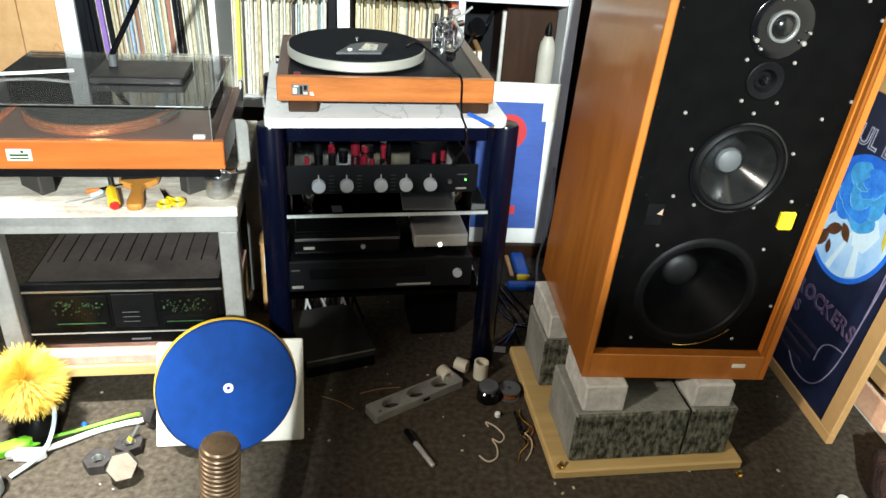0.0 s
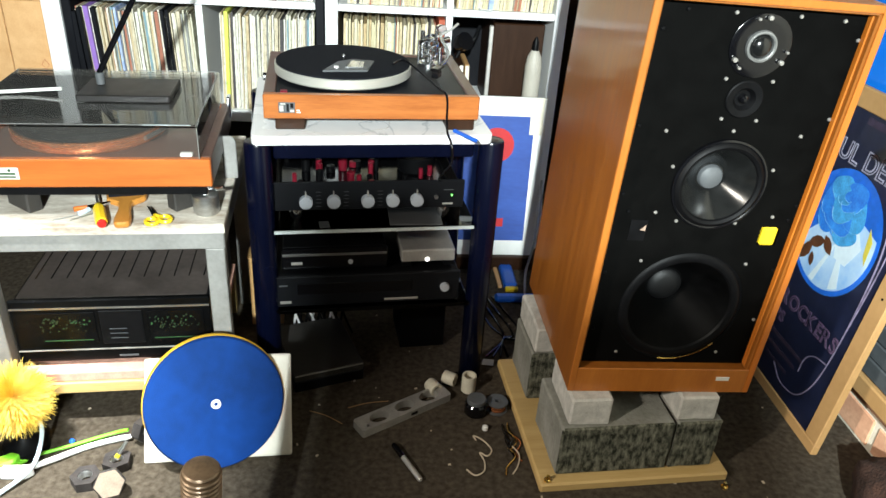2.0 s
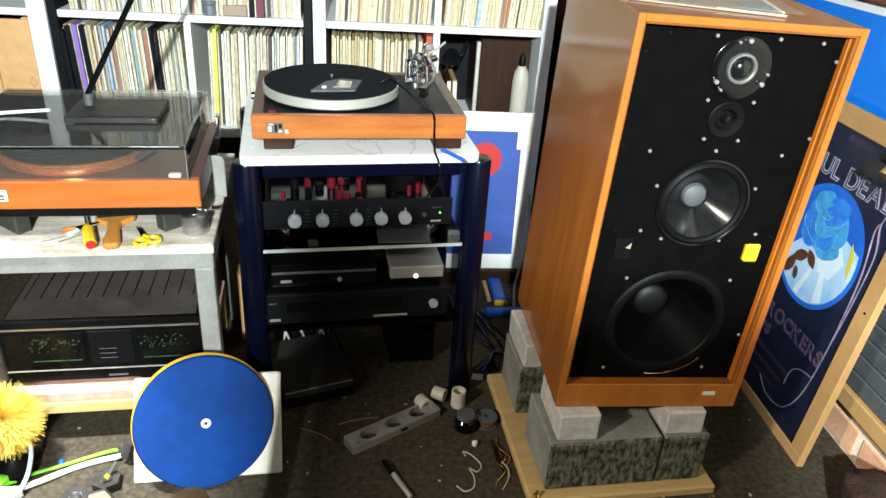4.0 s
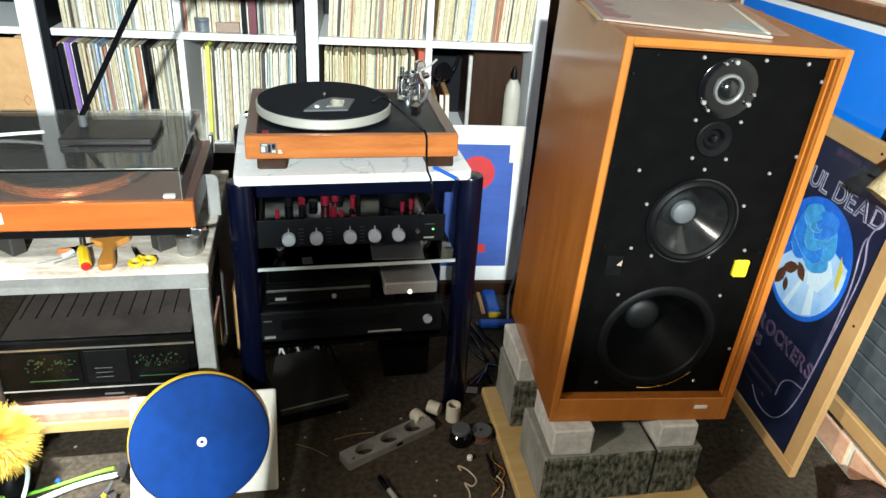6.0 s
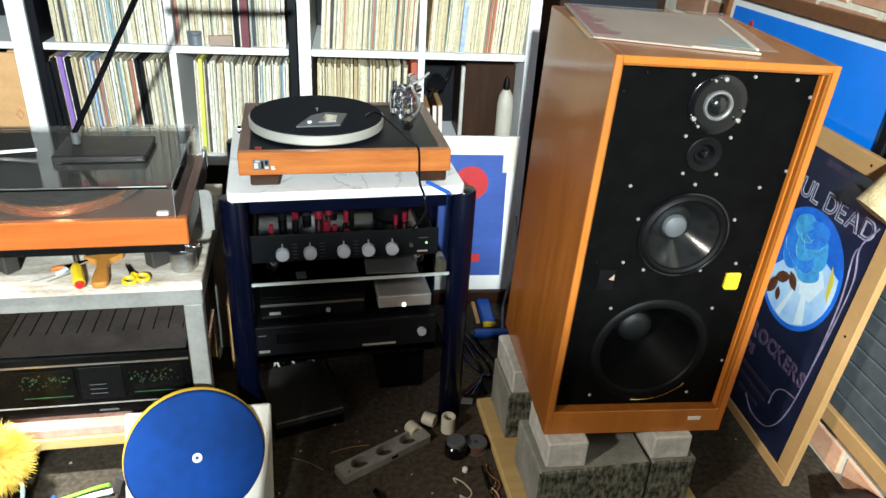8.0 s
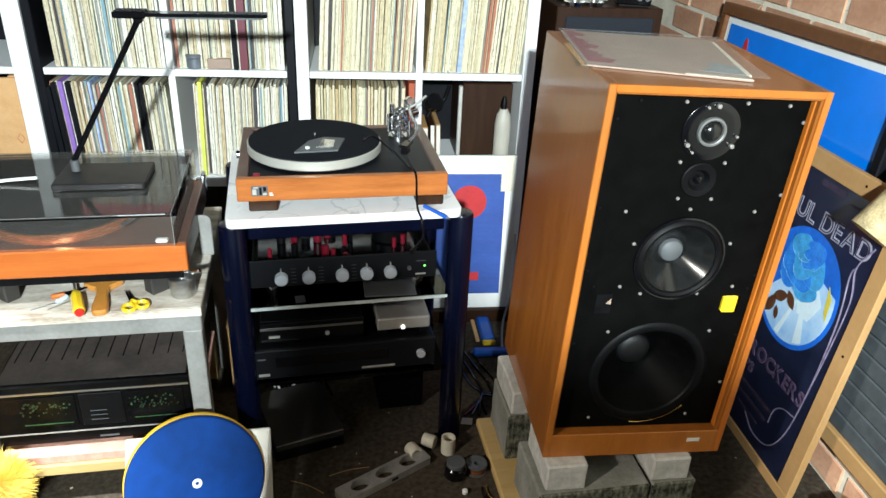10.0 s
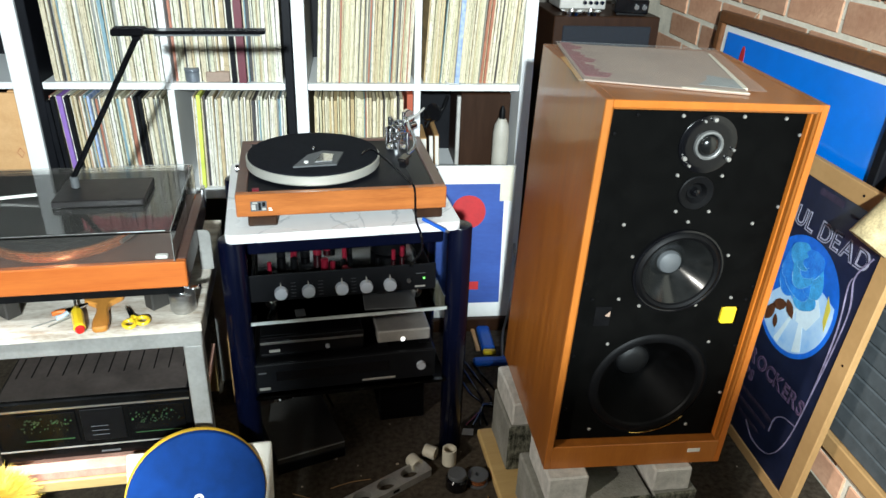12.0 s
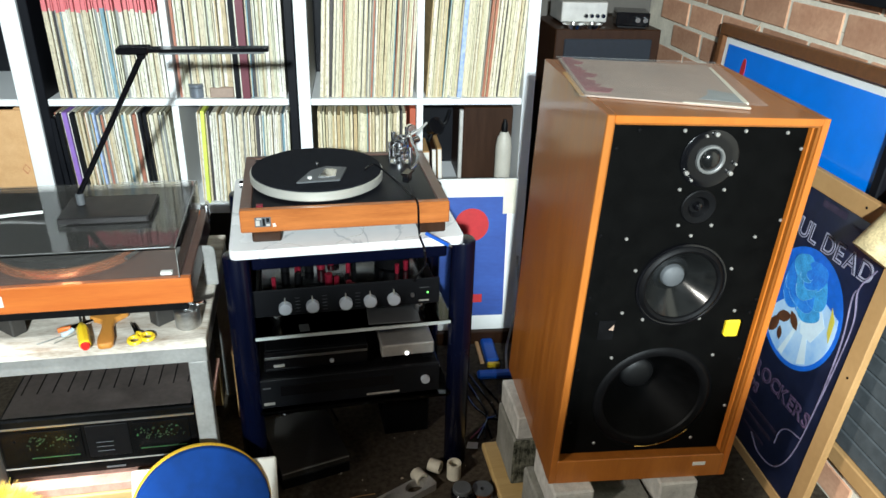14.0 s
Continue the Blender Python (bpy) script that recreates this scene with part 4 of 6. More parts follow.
for k in range(12):
    part("slot", box(-0.380 + k * 0.0325, 0.10, 0.1634, -0.3775 + k * 0.0325, 0.385, 0.1642, 0), "black_gloss", rc)
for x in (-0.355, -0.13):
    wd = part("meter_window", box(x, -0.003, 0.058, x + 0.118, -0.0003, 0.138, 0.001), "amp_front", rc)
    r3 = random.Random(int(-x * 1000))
    # Small green flecks scattered over the upper half of the window.
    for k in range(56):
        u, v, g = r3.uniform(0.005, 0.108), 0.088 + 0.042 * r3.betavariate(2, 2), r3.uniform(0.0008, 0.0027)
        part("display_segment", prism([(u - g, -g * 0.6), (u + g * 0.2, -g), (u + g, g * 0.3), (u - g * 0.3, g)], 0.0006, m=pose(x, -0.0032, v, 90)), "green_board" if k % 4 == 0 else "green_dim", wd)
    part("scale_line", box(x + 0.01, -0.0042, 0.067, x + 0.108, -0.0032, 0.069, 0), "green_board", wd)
part("centre_panel", box(-0.228, -0.0025, 0.055, -0.14, -0.0003, 0.14, 0.001), "black_metal", rc)
for k in range(3):
    part("marking", box(-0.21, -0.0035, 0.07 + k * 0.012, -0.175, -0.0027, 0.071 + k * 0.012, 0), "dustcap", rc)
part("name_bar", box(-0.20, -0.0015, 0.020, -0.16, -0.0003, 0.024, 0), "dustcap", rc)
for x in (-0.36, -0.04):
    for y in (0.04, 0.36):
        part("foot", cyl(0.018, 0.0115, 18, m=pose(x, y, 0)), "rubber", rc)

T2 = pose(-0.331, 1.715, 0.4985, 0, 0, 4.0)
t2 = thing("turntable", T2, "turntable with cherry plinth, copper platter and smoked lid", "turntable")
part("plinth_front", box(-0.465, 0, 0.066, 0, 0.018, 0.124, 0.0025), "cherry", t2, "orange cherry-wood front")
# Right side takes the darker brown, the other three stay cherry.
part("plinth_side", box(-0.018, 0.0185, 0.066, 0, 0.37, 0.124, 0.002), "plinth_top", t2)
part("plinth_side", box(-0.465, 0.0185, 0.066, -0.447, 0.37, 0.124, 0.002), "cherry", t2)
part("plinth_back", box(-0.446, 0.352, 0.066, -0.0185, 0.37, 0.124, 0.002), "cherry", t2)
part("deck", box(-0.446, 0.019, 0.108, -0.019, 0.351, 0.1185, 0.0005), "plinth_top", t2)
part("base_tray", box(-0.455, 0.008, 0.046, -0.012, 0.36, 0.0655, 0.002), "black_metal", t2)
for x, y, a in ((-0.090, 0.03, 42), (-0.350, 0.03, 138), (-0.090, 0.30, -42), (-0.350, 0.30, 222)):
    part("foot", box(0, -0.015, 0.0003, 0.075, 0.016, 0.0456, 0.003), "sheet", t2, "dark block foot set at a slant", m=pose(x, y, 0, 0, 0, a))
part("platter", lathe([(0, 0), (0.142, 0), (0.144, 0.003), (0.144, 0.006), (0.152, 0.0065), (0.152, 0.024), (0.150, 0.026), (0, 0.026)], 72), "copper", t2, "polished copper platter", smooth=True, m=pose(-0.265, 0.178, 0.1195))
part("mat", lathe([(0, 0), (0.145, 0), (0.147, 0.002), (0.147, 0.014), (0.145, 0.016), (0, 0.016)], 64), "rubber", t2, "thick black mat", smooth=True, m=pose(-0.265, 0.178, 0.1458))
part("arm_tube", tube([(-0.06, 0.28, 0.15), (-0.075, 0.2, 0.152), (-0.10, 0.12, 0.15), (-0.13, 0.06, 0.147)], 0.0045, 10), "steel", t2, smooth=True)
part("arm_pillar", cyl(0.02, 0.03, 24, 0.002, m=pose(-0.06, 0.28, 0.119)), "steel", t2, smooth=True)
part("switch", box(-0.062, 0.028, 0.1187, -0.038, 0.042, 0.126, 0.002), "white_plastic", t2, "white rocker switch")
part("badge", box(-0.400, -0.0016, 0.084, -0.355, -0.0002, 0.108, 0.0004), "paper", t2, "green and cream maker's plate")
part("badge_mark", box(-0.394, -0.0026, 0.088, -0.361, -0.0017, 0.091, 0), "green_board", t2)
part("badge_mark", box(-0.394, -0.0026, 0.094, -0.361, -0.0017, 0.098, 0), "green_board", t2)
part("badge_mark", cyl(0.003, 0.0008, 12, m=pose(-0.371, -0.0018, 0.103, 90)), "green_board", t2)
H = 0.1925
part("dust_cover", box(-0.462, 0.003, 0.1245, -0.019, 0.006, H, 0.0008), "smoke", t2, "scratched smoked acrylic lid").visible_shadow = False
for a in ((-0.462, 0.379, 0.1245, -0.019, 0.382, H), (-0.462, 0.0065, 0.1245, -0.459, 0.3785, H), (-0.022, 0.0065, 0.1245, -0.019, 0.3785, H), (-0.462, 0.003, H + 0.0003, -0.019, 0.382, H + 0.0033)):
    part("dust_cover", box(*a, 0.0008), "smoke", t2).visible_shadow = False
# Pale strips paint the glints along the lid's rim, brightest at right.
part("cover_edge", box(-0.462, 0.0012, H + 0.0019, -0.12, 0.0026, H + 0.003, 0.0004), "lid_edge", t2, "dull painted glint along the lid edge")
part("cover_edge", box(-0.1195, 0.0012, H + 0.0016, -0.030, 0.0026, H + 0.003, 0.0004), "edge_glint", t2, "bright painted glint along the lid edge")
part("cover_edge", box(-0.462, 0.0012, H - 0.003, -0.019, 0.0026, H - 0.0005, 0.0004), "glass", t2)
part("cover_edge", tube([(-0.022, 0.004, H - 0.004), (-0.020, 0.012, H + 0.003), (-0.020, 0.1, H + 0.0036), (-0.021, 0.30, H + 0.0036), (-0.026, 0.368, H + 0.0036), (-0.038, 0.380, H + 0.0036), (-0.2, 0.381, H + 0.0036)], 0.0008, 6), "lid_edge", t2, "painted glint round the lid corner", smooth=True)
part("cover_edge", tube([(-0.0205, 0.0045, 0.125), (-0.0205, 0.0045, H)], 0.0008, 6), "lid_edge", t2, smooth=True)
r9 = random.Random(14)
for k in range(12):
    x, y, a, l = r9.uniform(-0.30, -0.03), r9.uniform(0.03, 0.33), r9.uniform(0, 3.1), r9.uniform(0.008, 0.03)
    part("scratch", tube([(x, y, H + 0.0034), (x + l * math.cos(a), y + l * math.sin(a), H + 0.0034)], 0.0003, 4), "lid_edge", t2)
part("hinge", box(-0.0025, 0.33, 0.10, 0.006, 0.36, 0.15, 0.002), "chrome", t2)

# desk lamp standing on the lid
dl = thing("desk_lamp", pose(-0.533, 1.855, 0.695, 0, 0, 4), "black folding desk lamp standing on the turntable lid", "lamp")
part("base", prism([(-0.080, -0.022), (0.100, -0.022), (0.104, -0.018), (0.104, 0.105), (-0.080, 0.105)], 0.015, 0.002), "lamp_black", dl)
part("joint", cyl(0.009, 0.026, 18, 0.002, m=pose(-0.048, 0.055, 0.0153)), "dustcap", dl, smooth=True)
part("stem", tube([(-0.048, 0.055, 0.04), (0.124, 0.048, 0.337)], 0.006, 10), "black_gloss", dl, smooth=True)
part("elbow", cyl(0.009, 0.026, 18, 0.002, m=pose(0.124, 0.06, 0.337, 90)), "black_gloss", dl, smooth=True)
hd = part("head", box(0.083, 0.022, 0.344, 0.375, 0.060, 0.351, 0.002), "black_gloss", dl)
part("hub", box(0.080, 0.019, 0.341, 0.142, 0.063, 0.3545, 0.003), "black_gloss", hd)
part("diffuser", box(0.16, 0.0235, 0.3405, 0.365, 0.056, 0.3438, 0.0005), "dustcap", hd, "unlit grey diffuser")
solo("cable", tube([(-0.12, 0.03, 0.012), (-0.2, 0.03, 0.006), (-0.29, 0.0, 0.0042), (-0.33, -0.075, -0.01), (-0.345, -0.085, -0.08)], 0.0035, 8), "white_plastic", pose(-0.533, 1.855, 0.695, 0, 0, 4), "white power cord trailing over the lid", "cable", "", True)

# tools lying on the bench
sd = thing("screwdriver", pose(-0.533, 1.650, 0.5110, 0, 0, 112), "yellow screwdriver with red cap lying on the bench", "screwdriver")
part("handle", lathe([(0, 0), (0.009, 0), (0.0115, 0.004), (0.0115, 0.07), (0.006, 0.09), (0, 0.09)], 8, m=pose(0, 0, 0, 0, 90)), "yellow", sd)
part("cap", lathe([(0, -0.006), (0.007, -0.006), (0.0095, 0), (0, 0)], 12, m=pose(0, 0, 0, 0, 90)), "red", sd, "red end cap", smooth=True)
part("blade", tube([(0.0902, 0, 0), (0.16, 0, 0)], 0.0028, 8), "steel", sd, smooth=True)
pd = thing("record_brush", pose(-0.497, 1.652, 0.4990, 0, 0, 12), "amber wooden paddle brush lying on the bench", "brush")
part("handle", prism([(-0.015, 0.006), (-0.010, 0.0), (0.010, 0.0), (0.015, 0.006), (0.016, 0.03), (0.011, 0.075), (0.014, 0.10), (0.038, 0.12), (0.042, 0.17), (-0.042, 0.17), (-0.038, 0.12), (-0.014, 0.10), (-0.011, 0.075), (-0.016, 0.03)], 0.013, 0.003), "amber", pd)
part("pad", box(-0.034, 0.125, 0.0132, 0.034, 0.165, 0.0175, 0.001), "felt", pd)
sc = thing("scissors", pose(-0.447, 1.703, 0.5005, 0, 0, 118), "small scissors with yellow plastic handles", "scissors")
for s in (-1, 1):
    part("blade", prism([(0.0, -0.002 * s), (0.052, 0.0), (0.0, 0.006 * s)], 0.002, m=pose(0, 0, 0.001 + 0.0022 * (s > 0), 0, 0, 4 * s)), "black_metal", sc)
    ring = [(-0.026 + 0.014 * math.cos(a), 0.013 * s + 0.011 * math.sin(a), 0.0045) for a in (radians(k * 30) for k in range(13))]
    part("handle", tube([(0.0, 0, 0.0045), (-0.012, 0.006 * s, 0.0045)] + ring, 0.0042, 8, smooth=2), "yellow", sc, "yellow finger loop", smooth=True)
brn = thing("spirit_burner", pose(-0.352, 1.737, 0.4990) @ Matrix.Scale(1.18, 4), "small steel burner pot with wing screws", "burner")
part("pot", lathe([(0, 0), (0.021, 0), (0.0225, 0.003), (0.0225, 0.034), (0.02, 0.036), (0, 0.036)], 32), "steel", brn, smooth=True)
part("neck", lathe([(0, 0.0362), (0.009, 0.0362), (0.009, 0.048), (0.012, 0.05), (0.011, 0.056), (0, 0.059)], 20), "chrome", brn, smooth=True)
for s in (-1, 1):
    part("wing", tube([(0.009 * s, 0, 0.044), (0.022 * s, -0.004, 0.046), (0.034 * s, -0.006, 0.05)], [0.002, 0.003, 0.004], 8, smooth=3), "chrome", brn, smooth=True)
jk = thing("pliers", pose(-0.585, 1.728, 0.5030, 0, 0, 40), "small pliers with orange grips among wire ends", "pliers")
part("jaw", prism([(0.0, -0.008), (0.045, -0.003), (0.045, 0.003), (0.0, 0.008)], 0.006, 0.001), "chrome", jk)
for s in (-1, 1):
    part("grip", tube([(0.0, 0.004 * s, 0.002), (-0.012, 0.010 * s, 0.002), (-0.024, 0.012 * s, 0.002)], 0.005, 8), "orange" if s > 0 else "translucent", jk, smooth=True)
for k, (a, l) in enumerate(((215, 0.07), (225, 0.055))):
    solo("wire_probe", tube([(0, 0, 0), (l, 0, 0)], 0.0012, 6), "steel", pose(-0.580 + 0.014 * k, 1.720, 0.5005, 0, 0, a), "thin steel probe lying on the bench", "probe", "probes on the bench", True)
# ---- loudspeaker on its blocks ----
SP = pose(0.3972, 1.4923, 0.2233, 1.32, 1.51, 0.79)
sp = thing("loudspeaker", SP, "tall teak loudspeaker with black baffle and bare drivers", "loudspeaker")
W, D, HT, TH = 0.395, 0.41, 0.80, 0.0165
part("side_panel", box(0, 0.004, 0, TH, D, HT, 0.0015), "teak", sp)
part("side_panel", box(W - TH, 0.004, 0, W, D, HT, 0.0015), "teak", sp)
part("top_panel", box(TH + 0.0003, 0.004, HT - TH, W - TH - 0.0003, D, HT - 0.0002, 0.001), "teak", sp)
part("bottom_panel", box(TH + 0.0003, 0.004, 0.0002, W - TH - 0.0003, D, TH, 0.001), "teak", sp)
part("back_panel", box(TH + 0.0005, D - 0.014, TH + 0.0005, W - TH - 0.0005, D - 0.001, HT - TH - 0.0005, 0), "teak", sp)
# Left lipping and bottom rail painted dimmer, right and top brighter.
part("front_lipping", box(0.0, 0, 0.0, TH - 0.004, 0.0037, HT, 0.0008), "teak_shaded", sp)
part("front_lipping", box(W - TH + 0.004, 0, 0.0, W, 0.0037, HT, 0.0008), "teak_lit", sp)
part("front_lipping", box(TH - 0.0037, 0, HT - TH + 0.004, W - TH + 0.0037, 0.0037, HT, 0.0008), "teak_lit", sp)
part("front_rail", box(TH - 0.0037, 0.0, 0.0, W - TH + 0.0037, 0.0037, 0.060, 0.0008), "teak_shaded", sp)
part("inner_bead", box(W - TH - 0.004, 0.012, 0.0605, W - TH - 0.0003, 0.026, HT - TH - 0.0005, 0.002), "teak_lit", sp, "stepped inner moulding")
part("inner_rail", box(TH + 0.0003, 0.0042, TH + 0.0003, W - TH - 0.0003, 0.03, 0.056, 0.001), "teak", sp)
BY = 0.028


def ringed(outline, holes_at, y0, y1):
    """A baffle with round holes through it."""
    own = bmesh.new()
    edges = []

    def loop(pts):
        vs = [own.verts.new((x, y0, z)) for x, z in pts]
        for a, b in zip(vs, vs[1:] + vs[:1]):
            edges.append(own.edges.new((a, b)))
    loop(outline)
    for cx, cz, r, n in holes_at:
        loop([(cx + r * math.cos(2 * math.pi * (k + 0.5) / n), cz + r * math.sin(2 * math.pi * (k + 0.5) / n)) for k in range(n)])
    bmesh.ops.triangle_fill(own, use_beauty=True, edges=edges)
    ext = bmesh.ops.extrude_face_region(own, geom=list(own.faces))
    bmesh.ops.translate(own, vec=(0, y1 - y0, 0), verts=[v for v in ext["geom"] if isinstance(v, bmesh.types.BMVert)])
    bmesh.ops.recalc_face_normals(own, faces=own.faces)
    return own


x0b, x1b, z0b, z1b = TH + 0.0005, W - TH - 0.0005, 0.0565, HT - TH - 0.0005
CX = 0.206
part("baffle", ringed([(x0b, z0b), (x1b, z0b), (x1b, z1b), (x0b, z1b)], [(0.204, 0.194, 0.128, 64), (CX, 0.466, 0.080, 56), (CX, 0.627, 0.026, 32), (CX, 0.718, 0.030, 32), (0.3375, 0.3635, 0.027, 4)], BY, BY + 0.016), "baffle", sp)


def driver(cx, cz, r, cone, cap, rim_mat, deep, front):
    d = part("driver", lathe([(r * 0.93, 0.0), (r * 0.90, 0.004), (r * 0.83, 0.0045), (r * 0.78, 0.0), (r * 0.76, -0.003), (r * 0.30, -deep), (0, -deep)], 64), cone, sp, smooth=True, m=pose(cx, front, cz, 90))
    part("surround", lathe([(r * 0.78, 0.001), (r * 0.80, 0.005), (r * 0.86, 0.0075), (r * 0.92, 0.005), (r * 0.95, 0.001)], 64), "rubber", d, smooth=True)
    part("rim", lathe([(r * 0.94, -0.004), (r * 0.94, 0.003), (r * 0.96, 0.004), (r * 1.0, 0.003), (r * 1.0, -0.004)], 64), rim_mat, d, smooth=True)
    part("dust_cap", lathe([(r * 0.27, -deep - 0.0015), (r * 0.27, -deep + 0.003), (r * 0.24, -deep + 0.008), (r * 0.15, -deep + 0.012), (0, -deep + 0.0135)], 40), cap, d, smooth=True)
    part("basket", lathe([(r * 0.99, -0.0045), (r * 0.7, -deep - 0.02), (0, -deep - 0.025)], 32), "black_metal", d)
    return d


driver(0.204, 0.194, 0.133, "cone_dark", "dustcap_dark", "rubber", 0.085, BY + 0.006)
driver(CX, 0.466, 0.0885, "cone", "dustcap", "black_gloss", 0.042, BY - 0.0045)
lip = part("port_lip", tube([(0.126 * math.cos(radians(a)), -0.126 * math.sin(radians(a)), 0.0) for a in range(42, 106, 8)], 0.0013, 8), "brass", sp, "bare pale cord at the woofer's edge", smooth=True, m=pose(0.204, BY - 0.001, 0.194, 90, 0, 0))
tw = part("tweeter", lathe([(0.053, 0), (0.053, 0.003), (0.051, 0.004), (0.040, 0.004), (0.0, 0.003)], 48), "black_gloss", sp, smooth=True, m=pose(CX, BY - 0.0002, 0.718, 90))
part("ring", lathe([(0.0198, 0.003), (0.0205, 0.008), (0.0225, 0.0095), (0.0255, 0.009), (0.0268, 0.004)], 48), "tweeter_ring", tw, "silver tweeter ring", smooth=True)
part("dome", lathe([(0.0195, 0.004), (0.0175, 0.008), (0.0135, 0.012), (0.0075, 0.0145), (0, 0.0155)], 32), "cone", tw, smooth=True)
for k in range(3):
    a = radians(90 + 120 * k)
    part("terminal", cyl(0.0042, 0.008, 14, 0.001, m=pose(0.047 * math.cos(a), 0.047 * math.sin(a), 0.005)), "screw", tw, smooth=True)
    a += radians(22)
    part("terminal", cyl(0.0026, 0.007, 12, 0.001, m=pose(0.047 * math.cos(a), 0.047 * math.sin(a), 0.005)), "screw", tw, smooth=True)
st = part("super_tweeter", lathe([(0.033, 0), (0.033, 0.003), (0.031, 0.0045), (0.020, 0.003), (0.014, -0.006), (0.0, -0.007)], 40), "rubber", sp, smooth=True, m=pose(CX, BY - 0.0002, 0.627, 90))
part("phase_plug", lathe([(0.008, -0.006), (0.007, 0.004), (0.003, 0.007), (0, 0.007)], 20), "black_gloss", st, smooth=True)
screw_mesh = None
SCREWS = [(0.083, 0.563), (0.332, 0.566), (0.205, 0.569), (0.098, 0.301), (0.311, 0.301), (0.095, 0.083), (0.311, 0.086), (0.164, 0.660), (0.176, 0.590), (0.240, 0.590), (0.248, 0.660), (0.069, 0.768), (0.151, 0.768), (0.262, 0.769), (0.340, 0.767), (0.374, 0.738), (0.034, 0.735), (0.032, 0.57), (0.374, 0.60), (0.032, 0.274), (0.371, 0.29), (0.035, 0.14), (0.369, 0.17), (0.371, 0.43), (0.032, 0.44), (0.05, 0.405), (0.365, 0.40), (0.102, 0.405), (0.146, 0.389), (0.262, 0.389), (0.332, 0.405), (0.112, 0.497), (0.302, 0.499)]
for i, (x, z) in enumerate(SCREWS):
    bright = i < 11 or i in (12, 13, 14, 15, 18, 22, 27, 28, 29, 30, 31, 32)
    part("screw", lathe([(0, 0.003), (0.0026, 0.0025), (0.0036, 0.001), (0.0036, 0)], 10), "screw" if bright else "rubber", sp, m=pose(x, BY - 0.0002, z, 90), smooth=True)
part("sponge", box(0.3225, BY - 0.004, 0.344, 0.3525, BY + 0.012, 0.383, 0.004), "yellow", sp, "yellow foam plug in the port")
# Flat black square paints the darkness of a port that is not cut.
part("port_hole_patch", box(0.060, BY - 0.0015, 0.345, 0.092, BY - 0.0003, 0.388, 0), "rubber", sp, "black patch standing in for the open port's dark hole")
part("paper_scrap", prism([(0, 0.008), (0.010, 0.006), (0.010, 0.019)], 0.001, m=pose(0.080, BY - 0.0018, 0.360, 90)), "card", sp)
part("badge", box(0.314, -0.0012, 0.032, 0.343, -0.0002, 0.042, 0.0004), "paper", sp, "small pale maker's badge")

# record sleeve in clear plastic on top
M["grey_print"] = mat("grey_green_print", (0.24, 0.27, 0.27), 0.5, vary=0.2, scale=25, bump=0)
M["maroon_card"] = mat("faded_red_print", (0.24, 0.050, 0.055), 0.5, vary=0.2, scale=20, bump=0)
sl = thing("plastic_record_sleeve", SP @ pose(0, 0, HT + 0.0008), "faded record cover in clear plastic on the loudspeaker", "record cover")
part("cover", prism([(-0.004, 0.112), (0.272, 0.046), (0.345, 0.372), (0.028, 0.404)], 0.003), "card", sl)
part("inner_card", prism([(-0.012, 0.120), (0.02, 0.114), (0.035, 0.30), (0.004, 0.29)], 0.0006, m=pose(0, 0, -0.0007)), "mdf", sl, "tan inner card slipping out")
r11 = random.Random(6)
for k in range(5):
    y0 = 0.135 + 0.055 * k
    w = (0.058, 0.036, 0.05, 0.03, 0.042)[k]
    part("printed_patch", prism([(0.0, 0.0), (w * 0.7, -0.008), (w, 0.012 + r11.uniform(0, 0.01)), (w * 0.55, 0.034), (w * 0.8, 0.052), (0.006, 0.055)], 0.0005, m=pose(0.002 + (y0 - 0.112) * 0.11, y0, 0.0032)), "maroon_card", sl, "faded maroon printing")
part("printed_patch", prism([(0, 0), (0.075, -0.02), (0.088, 0.04), (0.05, 0.07), (0.03, 0.03)], 0.0005, m=pose(0.20, 0.098, 0.0032)), "grey_print", sl, "faint grey-green printing")
part("front_edge", prism([(0, 0), (0.112, -0.0268), (0.113, -0.020), (0.002, 0.007)], 0.0036, m=pose(0.160, 0.0728, 0)), "cream_plastic", sl, "pale worn card edge")
part("back_edge", prism([(0, 0), (0.010, -0.002), (0.070, 0.27), (0.064, 0.272)], 0.0036, m=pose(0.275, 0.08, 0)), "cream_plastic", sl, "pale worn card edge")
part("plastic", prism([(-0.019, 0.093), (0.309, 0.056), (0.375, 0.395), (0.024, 0.408)], 0.0012, m=pose(0, 0, 0.0045)), "clear", sl, "clear plastic sleeve")

# plank and blocks
pk = thing("plinth_plank", pose(0.354, 1.426, 0, 0, 0, 3.7), "thick yellow pine board lying on the carpet", "board")
part("board", box(0, 0, 0.0, 0.428, 0.44, 0.024, 0.004), "pine", pk)
BOLT = [(0, 0.0), (0.008, 0.0), (0.0075, 0.004), (0.0045, 0.006), (0.004, 0.014), (0, 0.015)]
part("bolt", lathe(BOLT, 14), "brass", pk, "brass bolt", smooth=True, m=pose(0.017, 0.012, 0.0242))
solo("brass_bolt", lathe(BOLT, 14), "brass", pose(0.768, 1.435, 0.0), "loose brass bolt standing on the carpet", "bolt", smooth=True)


